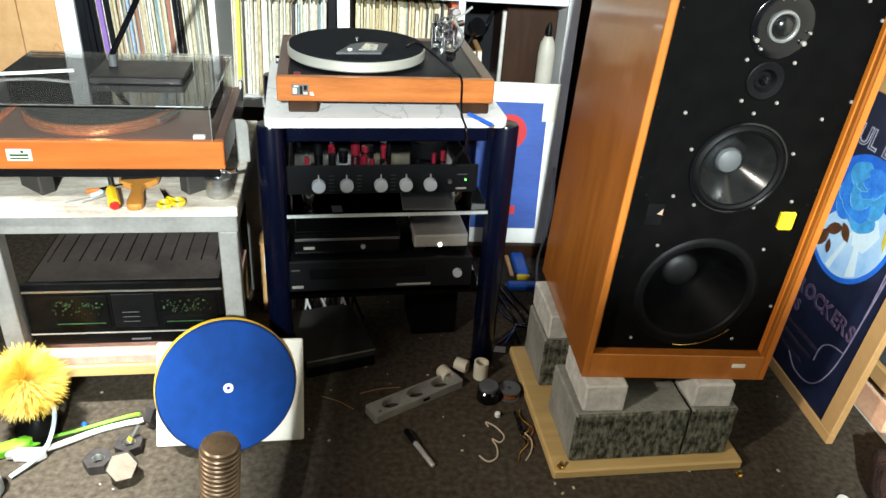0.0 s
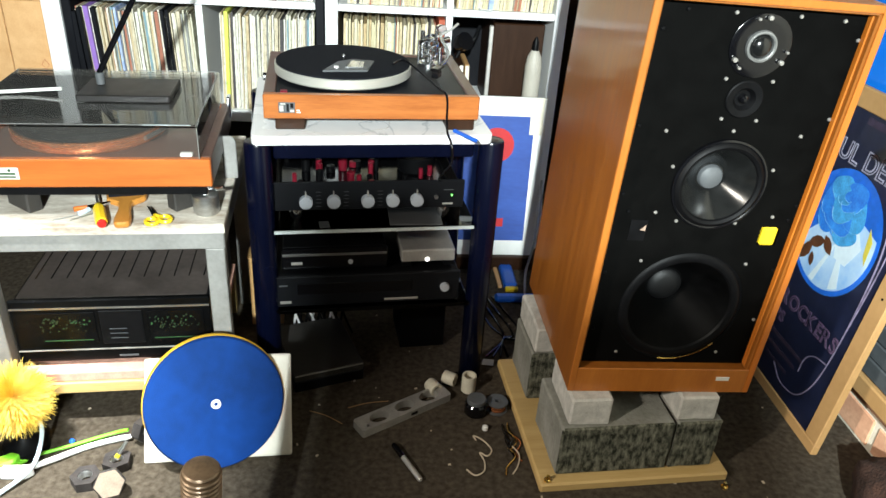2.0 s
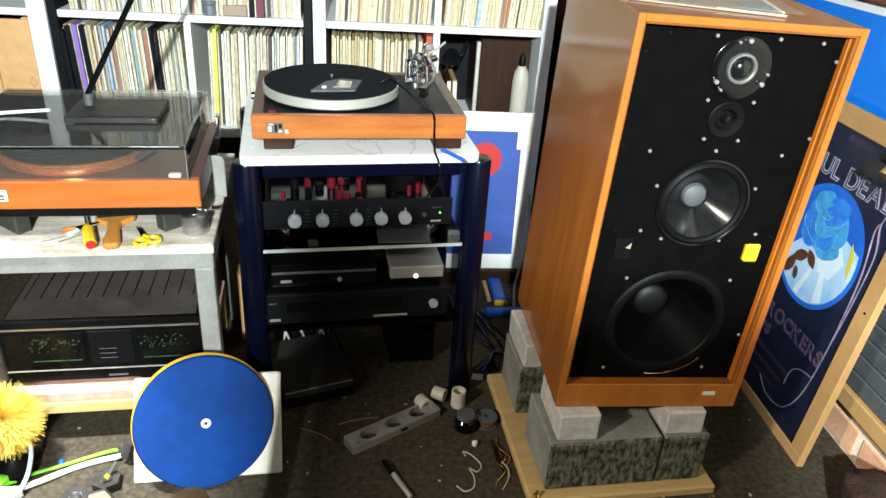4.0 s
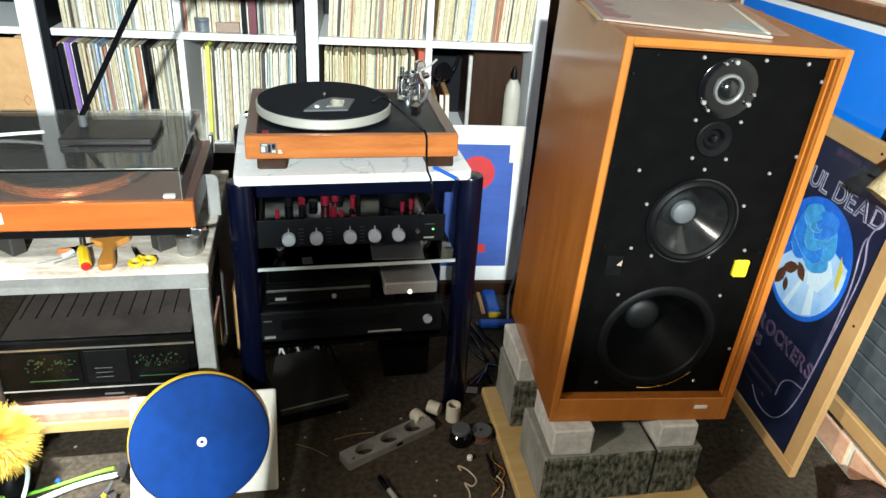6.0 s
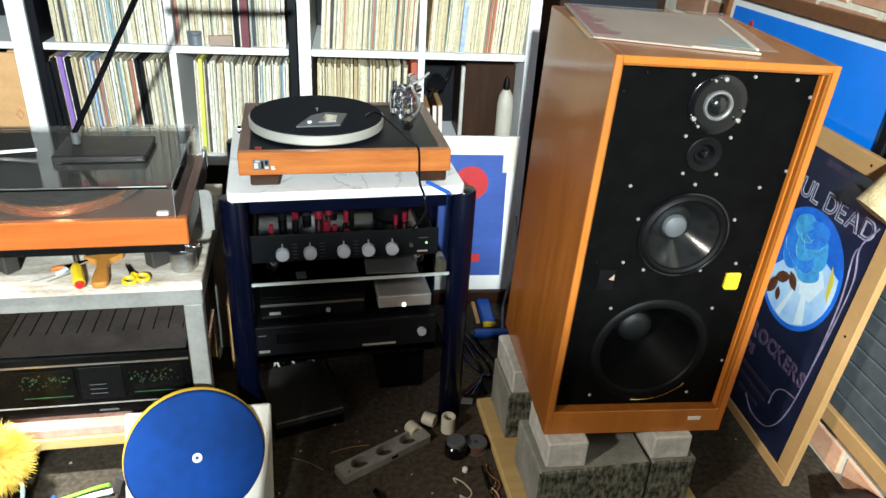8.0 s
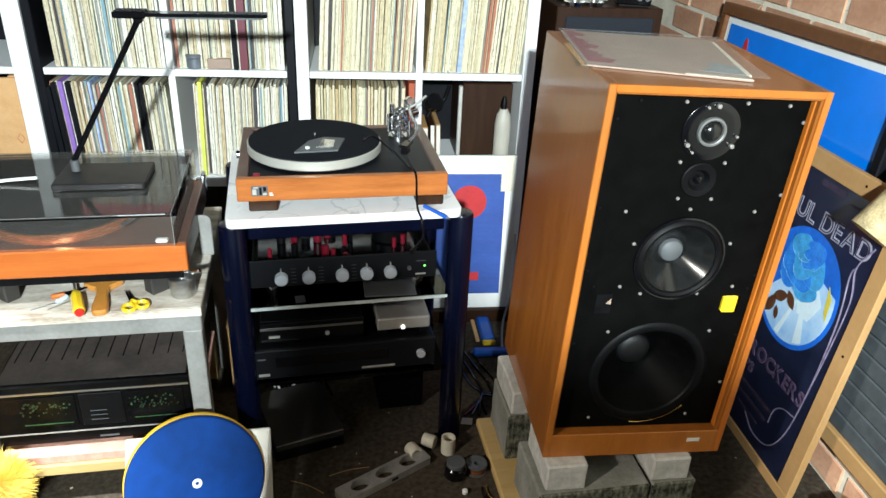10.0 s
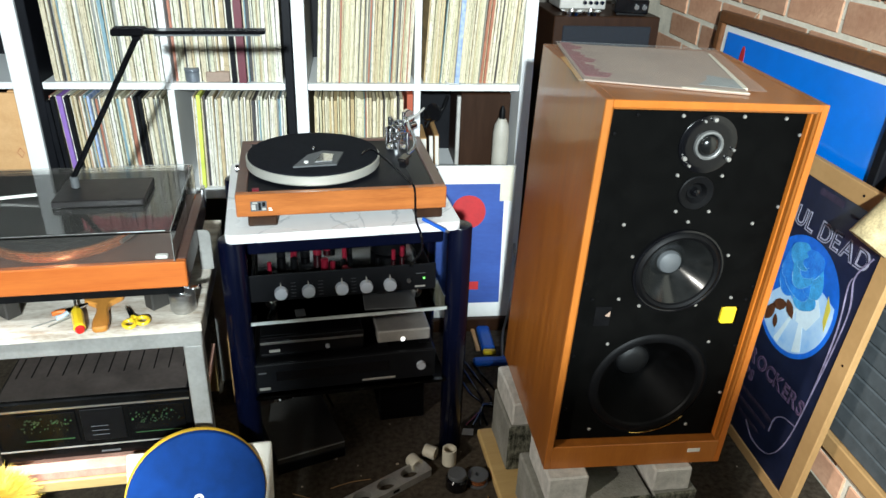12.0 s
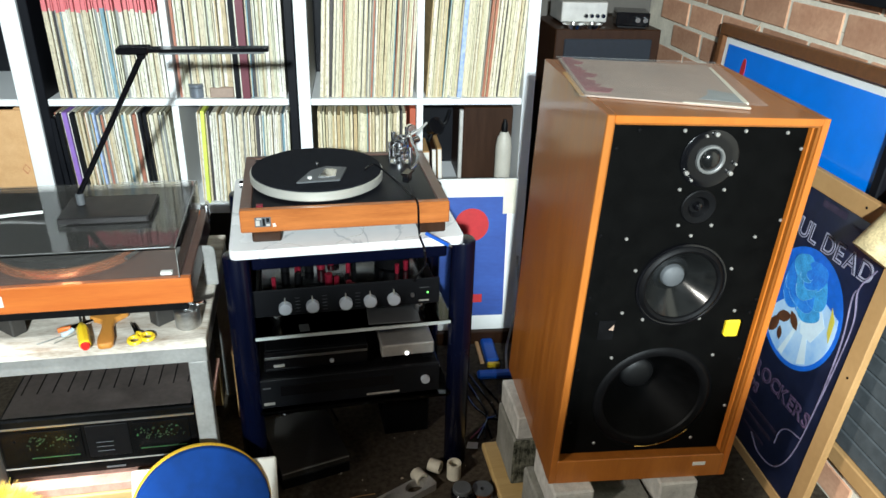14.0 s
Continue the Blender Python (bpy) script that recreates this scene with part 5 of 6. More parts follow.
def block(x, y, z, sx, sy, sz, yaw, material, label, seed):
    """A cast block with chipped, uneven edges."""
    own = box(0, 0, 0, sx, sy, sz, 0.004)
    bmesh.ops.subdivide_edges(own, edges=list(own.edges), cuts=3, use_grid_fill=True)
    for v in own.verts:
        n = noise.noise(v.co * 28 + Vector((seed * 7.1, 0, 0)))
        c = Vector((sx / 2, sy / 2, sz / 2))
        d = v.co - c
        d.z *= 0.2
        v.co -= d.normalized() * (0.0025 * (n + 0.5))
        v.co.z = min(max(v.co.z, 0.0), sz)
    ob = solo("concrete_block", own, material, pose(x, y, z, 0, 0, yaw), label, "concrete block", "blocks under the loudspeaker")
    if material == "concrete_dark":
        ob.data.materials.append(M["concrete_grey"])
        for f in ob.data.polygons:
            f.material_index = 0 if f.normal.y < -0.6 else 1
    return ob


block(0.389, 1.452, 0.0245, 0.252, 0.175, 0.129, 3.7, "concrete_dark", "solid concrete block with dark mossy face", 1)
block(0.6445, 1.4685, 0.0245, 0.104, 0.17, 0.1285, 3.7, "concrete_dark", "short concrete block with dark mossy face", 7)
block(0.370, 1.70, 0.0245, 0.338, 0.16, 0.136, 3.0, "concrete_dark", "dark mossy concrete block lying on the pine board", 2)
block(0.402, 1.462, 0.1538, 0.090, 0.15, 0.068, 2.0, "concrete", "short pale concrete paver under the cabinet", 3)
block(0.640, 1.476, 0.1538, 0.088, 0.15, 0.0615, 2.0, "concrete", "short pale concrete paver under the cabinet", 4)
block(0.376, 1.705, 0.1608, 0.10, 0.16, 0.0657, 3.0, "concrete", "short pale concrete paver under the cabinet", 5)
block(0.60, 1.715, 0.1608, 0.11, 0.16, 0.060, 2.0, "concrete", "short pale concrete paver under the cabinet", 6)

# ---- blue foam disc, board and hose ----
BD = pose(-0.331, 1.534, 0.0, 0, 0, 4) @ pose(0, 0, 0.003, -33, 0, 0)
solo("leaning_board", box(-0.155, 0, 0, 0.155, 0.012, 0.222, 0.006, segs=2), "cream_board", BD, "cream board leaning back against the bench", "board")
dsc = thing("polishing_pad", pose(-0.331, 1.558, 0.138, 0, 0, 19) @ pose(0, 0, 0, 67, 0, 0), "round blue foam pad with yellow backing, propped upright", "polishing pad")
part("face", lathe([(0, 0.004), (0.008, 0.004), (0.125, 0.004), (0.139, 0.002), (0.143, -0.004), (0.143, -0.008), (0, -0.008)], 80), "foam_blue", dsc, smooth=True)
part("backing", lathe([(0, -0.0082), (0.1425, -0.0082), (0.145, -0.013), (0.145, -0.026), (0.14, -0.030), (0, -0.028)], 80), "foam_yellow", dsc, "yellow foam backing", smooth=True)
part("washer", lathe([(0.004, 0.0042), (0.004, 0.006), (0.010, 0.006), (0.010, 0.0042)], 28), "white_plastic", dsc, "white washer", smooth=True)
hs = thing("flexible_hose", pose(-0.222, 0.838, 0), "upright ribbed bronze flexible hose on a round foot", "hose")
prof = [(0, 0.0)]
for k in range(116):
    z0 = 0.012 + k * 0.0057
    prof += [(0.0112, z0), (0.0112, z0 + 0.0022), (0.0176, z0 + 0.0025), (0.0186, z0 + 0.0038), (0.0176, z0 + 0.0052)]
prof += [(0.0112, 0.6735), (0.0112, 0.6750), (0.0160, 0.6755), (0.0168, 0.6768), (0.0155, 0.6785), (0.0085, 0.6805), (0, 0.6815)]
part("ribbed_tube", lathe(prof, 28), "bronze", hs, smooth=True, m=pose(0, 0, 0, 0, 5.0, 0))
part("foot", lathe([(0.018, 0.004), (0.06, 0.004), (0.065, 0), (0.065, 0.008), (0.06, 0.014), (0.019, 0.016)], 32), "black_metal", hs, smooth=True)

# ---- odds and ends on the floor ----
du = thing("dusting_brush", pose(-0.742, 1.575, 0), "yellow bristle brush head upright on a black foot", "brush")
part("foot", lathe([(0, 0), (0.045, 0), (0.045, 0.02), (0.02, 0.035), (0.012, 0.05), (0.012, 0.12), (0, 0.12)], 24), "black_metal", du, smooth=True)
core = part("core", lathe([(0, -0.02), (0.012, -0.018), (0.02, 0), (0.012, 0.018), (0, 0.02)], 16), "foam_yellow", du, smooth=True, m=pose(0, 0, 0.14))
own = bmesh.new()
r4 = random.Random(8)
for k in range(7500):
    d = Vector((r4.gauss(0, 1), r4.gauss(0, 1), r4.gauss(0, 1))).normalized()
    l = r4.uniform(0.040, 0.064)
    a = d * 0.014
    bend = Vector((r4.uniform(-1, 1), r4.uniform(-1, 1), r4.uniform(-1, 0.4))) * 0.013
    u = d.cross(Vector((0.3, 0.5, 0.8))).normalized()
    w = d.cross(u)
    pts = [a, a + d * l * 0.5 + bend * 0.3, a + d * l + bend]
    prev = None
    for i, p in enumerate(pts):
        rr = (0.0006, 0.0005, 0.0003)[i]
        cur = [own.verts.new(p + rr * (u * math.cos(t) + w * math.sin(t))) for t in (0, 2.1, 4.2)]
        if prev:
            for j in range(3):
                own.faces.new((prev[j], prev[(j + 1) % 3], cur[(j + 1) % 3], cur[j]))
        prev = cur
br = part("bristles", own, "bristle", du, "bright yellow bristles", m=pose(0, 0, 0.14))
br["kind"] = "stuff"
bo = thing("spray_bottle", pose(-0.775, 1.40, 0), "milky plastic bottle standing on the carpet", "bottle")
part("body", lathe([(0, 0), (0.030, 0), (0.034, 0.006), (0.034, 0.11), (0.028, 0.13), (0.014, 0.145), (0.014, 0.155), (0, 0.155)], 32), "translucent", bo, smooth=True)
part("cap", lathe([(0, 0.1552), (0.016, 0.1552), (0.016, 0.175), (0, 0.176)], 24), "blue_plastic", bo, "blue screw cap", smooth=True)


def hexnut(m, label, face):
    n = thing("hex_nut", m, label, "nut", "big nuts on the floor")
    hexo = [(0.030 * math.cos(radians(60 * k)), 0.030 * math.sin(radians(60 * k))) for k in range(6)]
    own = bmesh.new()
    top, bot, it, ib = [], [], [], []
    for k in range(24):
        a = radians(15 * k)
        i = int(k // 4)
        f = (k % 4) / 4
        p = Vector(hexo[i]).lerp(Vector(hexo[(i + 1) % 6]), f)
        top.append(own.verts.new((p.x, p.y, 0.022)))
        bot.append(own.verts.new((p.x, p.y, 0)))
        it.append(own.verts.new((0.0135 * math.cos(a), 0.0135 * math.sin(a), 0.0215)))
        ib.append(own.verts.new((0.0135 * math.cos(a), 0.0135 * math.sin(a), 0)))
    for k in range(24):
        j = (k + 1) % 24
        own.faces.new((bot[k], bot[j], top[j], top[k]))
        own.faces.new((top[k], top[j], it[j], it[k]))
        own.faces.new((it[k], it[j], ib[j], ib[k]))
        own.faces.new((ib[k], ib[j], bot[j], bot[k]))
    bmesh.ops.recalc_face_normals(own, faces=own.faces)
    part("body", own, face, n)
    part("thread", lathe([(0.0134, 0.002), (0.012, 0.005), (0.0133, 0.008), (0.012, 0.011), (0.0133, 0.014), (0.012, 0.017), (0.0134, 0.020)], 20), "steel", n, "bright screw thread", smooth=True)
    return n


solo("glass_bead", lathe([(0, 0), (0.004, 0.001), (0.0065, 0.0055), (0.004, 0.010), (0, 0.011)], 16), "blue_plastic", pose(-0.655, 1.592, 0), "tiny blue glass bead on the carpet", "bead", smooth=True)
hexnut(pose(-0.586, 1.476, 0, 0, 0, 10), "dark iron hexagon nut lying flat on carpet", "nut")
hexnut(pose(-0.538, 1.522, 0, 0, 0, 35), "dark iron hexagon nut lying flat on carpet", "nut")
stub = thing("hex_stub", pose(-0.527, 1.446, 0.0, 0, 0, 20), "cut hexagon bar stub with tan sawn face", "metal stub")
part("head", prism([(0.031 * math.cos(radians(60 * k)), 0.031 * math.sin(radians(60 * k))) for k in range(6)], 0.03, 0.002, m=pose(0, 0.004, 0.0265, 52, 0, 0)), "nut", stub)
part("sawn_face", prism([(0.0285 * math.cos(radians(60 * k)), 0.0285 * math.sin(radians(60 * k))) for k in range(6)], 0.0008, m=pose(0, 0.004, 0.0265, 52, 0, 0) @ pose(0, 0, 0.0302)), "nut_face", stub, "bright sawn face")
hexnut(pose(-0.512, 1.61, 0.0262, 90, 0, 60), "dark iron hexagon nut standing on edge", "nut")
bt2 = thing("bolt", pose(-0.535, 1.53, 0.026, 0, -50, 40), "short steel bolt with yellow tip leaning in a nut", "bolt")
part("shaft", tube([(0, 0, 0), (0.03, 0, 0)], 0.004, 10), "steel", bt2, smooth=True)
part("tip", tube([(-0.008, 0, 0), (-0.0003, 0, 0)], 0.005, 10), "yellow", bt2, "yellow tip", smooth=True)
solo("cable", tube([(-0.76, 1.50, 0.006), (-0.72, 1.545, 0.006), (-0.65, 1.578, 0.006), (-0.575, 1.607, 0.012), (-0.54, 1.61, 0.02)], [0.0065] * 6 + [0.004] * 40, 8), "green", Matrix.Identity(4), "lime green lead lying across the carpet", "cable", "", True)
solo("cable", tube([(-0.72, 1.505, 0.009), (-0.67, 1.535, 0.009), (-0.62, 1.57, 0.007), (-0.57, 1.592, 0.007), (-0.53, 1.60, 0.01)], 0.0062, 8), "white_plastic", Matrix.Identity(4), "thick white power cord on the carpet", "cable", "", True)
wp = thing("plug", pose(-0.73, 1.498, 0.0), "white moulded plug on the carpet", "plug")
part("body", prism([(-0.03, -0.012), (0.02, -0.014), (0.035, 0.0), (0.02, 0.013), (-0.03, 0.012)], 0.02, 0.003), "white_plastic", wp)
part("grip", box(-0.045, -0.009, 0.003, -0.0305, 0.009, 0.017, 0.002), "white_plastic", wp)
gp = thing("plug", pose(-0.765, 1.52, 0.0, 0, 0, 30), "lime green moulded plug on the carpet", "plug")
part("body", prism([(-0.035, -0.014), (0.02, -0.016), (0.035, 0.0), (0.02, 0.015), (-0.035, 0.014)], 0.024, 0.004), "green", gp)
part("grip", box(0.0353, -0.007, 0.004, 0.05, 0.007, 0.018, 0.003), "green", gp)
hose = solo("tubing", tube([(-0.745, 1.44, 0.006), (-0.70, 1.50, 0.02), (-0.695, 1.56, 0.06), (-0.715, 1.585, 0.09), (-0.735, 1.59, 0.10)], 0.0045, 8), "translucent", Matrix.Identity(4), "thin pale blue tubing curling off the carpet", "tubing", "", True)

# drilled bracket with three oval holes
bp_ = thing("drilled_bracket", pose(-0.022, 1.597, 0.0, 0, 0, 31.5), "grey metal bar with three oval holes", "bracket")
own = bmesh.new()
edges = []


def bloop(pts):
    vs = [own.verts.new((x, y, 0)) for x, y in pts]
    for a, b in zip(vs, vs[1:] + vs[:1]):
        edges.append(own.edges.new((a, b)))


bloop([(0, 0.004), (0.004, 0), (0.246, 0), (0.25, 0.004), (0.25, 0.044), (0.246, 0.048), (0.004, 0.048), (0, 0.044)])
for cx in (0.058, 0.128, 0.198):
    bloop([(cx + 0.025 * math.cos(radians(a)), 0.025 + 0.017 * math.sin(radians(a))) for a in range(0, 360, 15)])
bloop([(0.02 + 0.004 * math.cos(radians(a)), 0.012 + 0.004 * math.sin(radians(a))) for a in range(0, 360, 45)])
bmesh.ops.triangle_fill(own, use_beauty=True, edges=edges)
ext = bmesh.ops.extrude_face_region(own, geom=list(own.faces))
bmesh.ops.translate(own, vec=(0, 0, 0.02), verts=[v for v in ext["geom"] if isinstance(v, bmesh.types.BMVert)])
bmesh.ops.recalc_face_normals(own, faces=own.faces)
part("bar", own, "alu", bp_)
part("slot_insert", box(0.132, -0.0008, 0.006, 0.150, 0.003, 0.014, 0), "black_metal", bp_)
for x, y, a in ((0.140, 1.772, 30), (0.178, 1.80, 60)):
    cl = thing("pipe_clamp", pose(x, y, 0.0, 0, 0, a), "cream plastic pipe fitting lying on the carpet", "pipe fitting", "pipe fittings")
    part("barrel", lathe([(0.010, 0), (0.016, 0), (0.017, 0.002), (0.017, 0.03), (0.016, 0.032), (0.010, 0.032), (0.010, 0)], 24, m=pose(0, 0, 0.0172, 90, 0, 0)), "cream_plastic", cl, smooth=True)
    part("lug", box(-0.008, -0.022, 0.0, 0.008, -0.008, 0.009, 0.002), "cream_plastic", cl)
tbx = thing("pipe_fitting", pose(0.238, 1.768, 0.0), "short cream plastic tube standing on end", "pipe fitting", "pipe fittings")
part("barrel", lathe([(0.0135, 0.0), (0.018, 0), (0.018, 0.046), (0.0135, 0.046), (0.0135, 0.0)], 28), "cream_plastic", tbx, smooth=True)
jr = thing("glass_jar", pose(0.247, 1.685, 0.0), "small dark jar with grey lid", "jar")
part("body", lathe([(0, 0), (0.026, 0), (0.028, 0.003), (0.028, 0.028), (0.024, 0.033), (0, 0.033)], 28), "black_gloss", jr, smooth=True)
part("lid", lathe([(0, 0.0332), (0.023, 0.0332), (0.023, 0.042), (0.021, 0.0435), (0, 0.0435)], 28), "dustcap", jr, "grey frosted lid", smooth=True)
sp2 = thing("cable_reel", pose(0.300, 1.695, 0.0), "small grey cable reel with loose wire ends", "reel")
part("drum", lathe([(0.006, 0), (0.026, 0), (0.026, 0.003), (0.012, 0.004), (0.012, 0.022), (0.026, 0.023), (0.026, 0.026), (0.006, 0.026), (0.006, 0)], 24), "dustcap", sp2, smooth=True)
part("wire", lathe([(0.0122, 0.005), (0.022, 0.006), (0.022, 0.021), (0.0122, 0.0215)], 24), "copper", sp2, smooth=True)
r5 = random.Random(3)
for k in (0, 1, 3, 0, 2, 0, 1):
    x, y = 0.312 + r5.uniform(-0.008, 0.012), 1.60 + r5.uniform(-0.04, 0.05)
    solo("wire", tube([(x, y, 0.002), (x + r5.uniform(-0.02, 0.02), y - 0.03, 0.006), (x + r5.uniform(-0.02, 0.02), y - 0.06, 0.003), (x + r5.uniform(-0.03, 0.03), y - 0.085, 0.002)], 0.0016, 6), ("black_gloss", "brass", "string", "copper", "white_plastic")[k], Matrix.Identity(4), "stripped end of wire lying on the carpet", "wire", "wire ends", True)
solo("wall_plug", cyl(0.007, 0.012, 14, 0.002), "white_plastic", pose(0.262, 1.622, 0), "small white plastic plug on the carpet", "plug", smooth=True)
mk = thing("marker_pen", pose(0.046, 1.570, 0.0068, 0, 0, -62.5), "marker pen with black cap on the carpet", "pen")
part("cap", lathe([(0, 0), (0.0055, 0), (0.0066, 0.003), (0.0066, 0.045), (0, 0.045)], 16, m=pose(0, 0, 0, 0, 90)), "black_gloss", mk, smooth=True)
part("barrel", lathe([(0, 0.0452), (0.0058, 0.0452), (0.0058, 0.118), (0.0045, 0.122), (0, 0.122)], 16, m=pose(0, 0, 0, 0, 90)), "silver", mk, "grey barrel", smooth=True)
solo("string", tube([(0.205, 1.495, 0.0025), (0.222, 1.478, 0.0025), (0.243, 1.49, 0.003), (0.247, 1.52, 0.0025), (0.240, 1.545, 0.003), (0.256, 1.535, 0.003), (0.268, 1.555, 0.0025), (0.252, 1.585, 0.003), (0.232, 1.60, 0.0025), (0.236, 1.585, 0.003)], 0.0018, 6), "string", Matrix.Identity(4), "loose tangle of pale string on the carpet", "string", "", True)
solo("paper_scrap", prism([(0, 0), (0.03, -0.005), (0.036, 0.02), (0.008, 0.024)], 0.001), "paper", pose(0.285, 1.87, 0.0005), "torn scrap of pale paper on the carpet", "paper")
for k, (x, y, a, l) in enumerate(((-0.06, 1.70, 14, 0.10), (0.06, 1.722, 8, 0.05), (-0.15, 1.69, -30, 0.09))):
    solo("twig", tube([(0, 0, 0.002), (l * 0.5, 0.004, 0.003), (l, 0, 0.0015)], 0.0010, 5), "mdf", pose(x, y, 0, 0, 0, a), "thin pale wooden splint on the carpet", "splint", "splints on the floor", True)
r6 = random.Random(21)
own = bmesh.new()
for k in range(130):
    x, y, s = r6.uniform(-0.9, 1.1), r6.uniform(1.25, 2.2), r6.uniform(0.001, 0.0035)
    box(-s, -s * 0.6, 0, s, s * 0.6, s * 0.7, 0, own, pose(x, y, 0.0003, 0, 0, r6.uniform(0, 180)))
tagged(part("crumbs", own, "string", None, ""), "pale crumbs and grit scattered over the carpet", "litter", "", "stuff")
cu = thing("bottle_cap", pose(0.965, 1.36, 0.0), "white bottle cap lying on the carpet", "bottle cap")
part("cap", lathe([(0, 0.008), (0.012, 0.008), (0.014, 0.006), (0.014, 0), (0.012, 0)], 24), "white_plastic", cu, smooth=True)

# shaggy cushion at the wall's foot
own = bmesh.new()
bmesh.ops.create_icosphere(own, subdivisions=4, radius=1)
for v in own.verts:
    n = noise.noise(v.co * 3) * 0.12 + noise.noise(v.co * 14) * 0.05
    s = 1 + n
    v.co = Vector((v.co.x * 0.085 * s, v.co.y * 0.14 * s, max(-0.06, v.co.z * 0.075 * s)))
solo("shaggy_cushion", own, "fleece", pose(1.085, 1.30, 0.06), "dark brown shaggy cushion lying on the floor", "cushion", smooth=True)

# ---- print with a red disc, leaning on the bookcase ----
solo("timber_bearer", box(0, 0, 0, 0.42, 0.06, 0.048, 0.003), "brown_wood", pose(0.11, 2.37, 0), "dark timber bearer lying on the floor", "timber")
ang = -math.degrees(math.atan2(0.05, 0.50))
pic = thing("art_print", pose(0.13, 2.385, 0.0485, ang, 0, 0), "white-bordered blue print with red disc, leaning", "picture")
part("backing", box(0, 0.002, 0, 0.382, 0.014, 0.512, 0.001), "mount", pic)
part("printed_field", box(0.03, -0.0005, 0.052, 0.346, 0.0016, 0.455, 0), "blue_art", pic)
part("red_disc", cyl(0.054, 0.0012, 48, m=pose(0.235, -0.0008, 0.365, 90)), "red_art", pic, "red printed disc")
part("seal", box(0.245, -0.0018, 0.10, 0.275, -0.0007, 0.128, 0), "red_art", pic, "small red seal")
part("masking_tape", box(0.332, -0.0022, 0.40, 0.372, -0.0008, 0.512, 0), "cream_plastic", pic, "strip of pale tape")
# clamp on the floor
qc = thing("bar_clamp", pose(0.415, 2.15, 0.0, 0, 0, 0), "blue plastic clamp with yellow pads on the floor", "clamp")
part("handle", box(-0.012, 0.10, 0, 0.03, 0.26, 0.022, 0.006), "blue_plastic", qc)
part("jaw", box(-0.05, 0.02, 0, 0.09, 0.05, 0.022, 0.006), "blue_plastic", qc)
part("pad", box(-0.01, 0.082, 0, 0.03, 0.098, 0.016, 0.003), "yellow", qc, "yellow jaw pad")
part("bar", box(-0.03, 0.10, 0.004, -0.018, 0.30, 0.012, 0.001), "pale_wood", qc)
for k in range(4):
    solo("cable", tube([(0.30 + 0.02 * k, 2.2, 0.004), (0.33 + 0.03 * k, 2.05 - 0.02 * k, 0.004), (0.36, 1.98, 0.005), (0.30 + 0.02 * k, 1.9, 0.004)], 0.003, 6), "black_gloss", Matrix.Identity(4), "thin black cable snaking over the carpet", "cable", "cables on the floor", True)
solo("cable", tube([(0.52, 2.42, 0.30), (0.515, 2.36, 0.2), (0.49, 2.3, 0.12), (0.47, 2.27, 0.05), (0.46, 2.2, 0.004)], 0.004, 8), "alu", Matrix.Identity(4), "grey lead hanging down behind the loudspeaker", "cable", "", True)
ms = thing("carton", pose(-0.335, 2.05, 0.0, 0, 0, 4), "brown cardboard carton standing behind the rack", "carton")
part("body", box(0, 0, 0, 0.085, 0.12, 0.21, 0.002), "mdf", ms)
part("flap", box(-0.002, -0.003, 0.2105, 0.087, 0.06, 0.2135, 0.0005), "mdf", ms)
part("label_patch", box(0.01, -0.0015, 0.12, 0.06, -0.0003, 0.18, 0), "paper", ms)

# ---- small speaker with boxes behind ----
bs = thing("bookshelf_speaker", pose(0.672, 2.76, 0.0), "tall brown wooden speaker with dark cloth grille", "loudspeaker")
part("cabinet", box(0, 0, 0, 0.36, 0.3, 0.955, 0.003), "brown_wood", bs)
part("grille", box(0.03, -0.008, 0.35, 0.33, -0.0004, 0.925, 0.003), "grille_dark", bs)
tn = thing("tuner", pose(0.71, 2.85, 0.9555), "small silver amplifier with a row of knobs", "amplifier")
part("case", box(0, 0, 0.008, 0.16, 0.15, 0.075, 0.003), "silver", tn)
for k in range(4):
    part("knob", lathe([(0, 0), (0.007, 0), (0.006, 0.010), (0, 0.010)], 16), "black_gloss", tn, smooth=True, m=pose(0.085 + 0.02 * k, -0.0003, 0.03, 90))
part("foot", box(0.01, 0.01, 0, 0.15, 0.14, 0.0078, 0), "rubber", tn)
hb = thing("headphone_amplifier", pose(0.885, 2.80, 0.9555, 0, 0, -14), "small black box with two chrome knobs", "amplifier")
part("case", box(0, 0, 0.006, 0.11, 0.13, 0.05, 0.003), "black_gloss", hb)
for x in (0.07, 0.095):
    part("knob", lathe([(0, 0), (0.009, 0), (0.008, 0.012), (0, 0.012)], 20), "chrome", hb, smooth=True, m=pose(x, -0.0003, 0.028, 90))
part("foot", box(0.008, 0.01, 0, 0.10, 0.12, 0.0058, 0), "rubber", hb)
for x, y in ((0.735, 2.785), (0.80, 2.79)):
    gd = thing("glass_coaster", pose(x, y, 0.9555), "cut-glass spike coaster on the wooden cabinet", "coaster", "glass coasters")
    part("dish", lathe([(0, 0.006), (0.02, 0.006), (0.032, 0.014), (0.036, 0.013), (0.030, 0), (0, 0)], 20), "chrome", gd)
    part("stud", lathe([(0, 0.0062), (0.012, 0.0062), (0.009, 0.02), (0, 0.021)], 16), "steel", gd, smooth=True)

# ---- right wall: pictures, poster, vent ----


def wall_pose(x, y, z, lean):
    """Origin at the far lower corner; local x runs along the wall towards the near end, local y points into the wall."""
    return pose(x, y, z, 0, 0, -90) @ pose(0, 0, 0, -lean, 0, 0)


fr = thing("framed_print", wall_pose(1.075, 2.555, 0.012, 4.0) @ pose(0, 0, 0, 0, -1.2, 0), "large walnut-framed azure print leaning on the bricks", "picture")
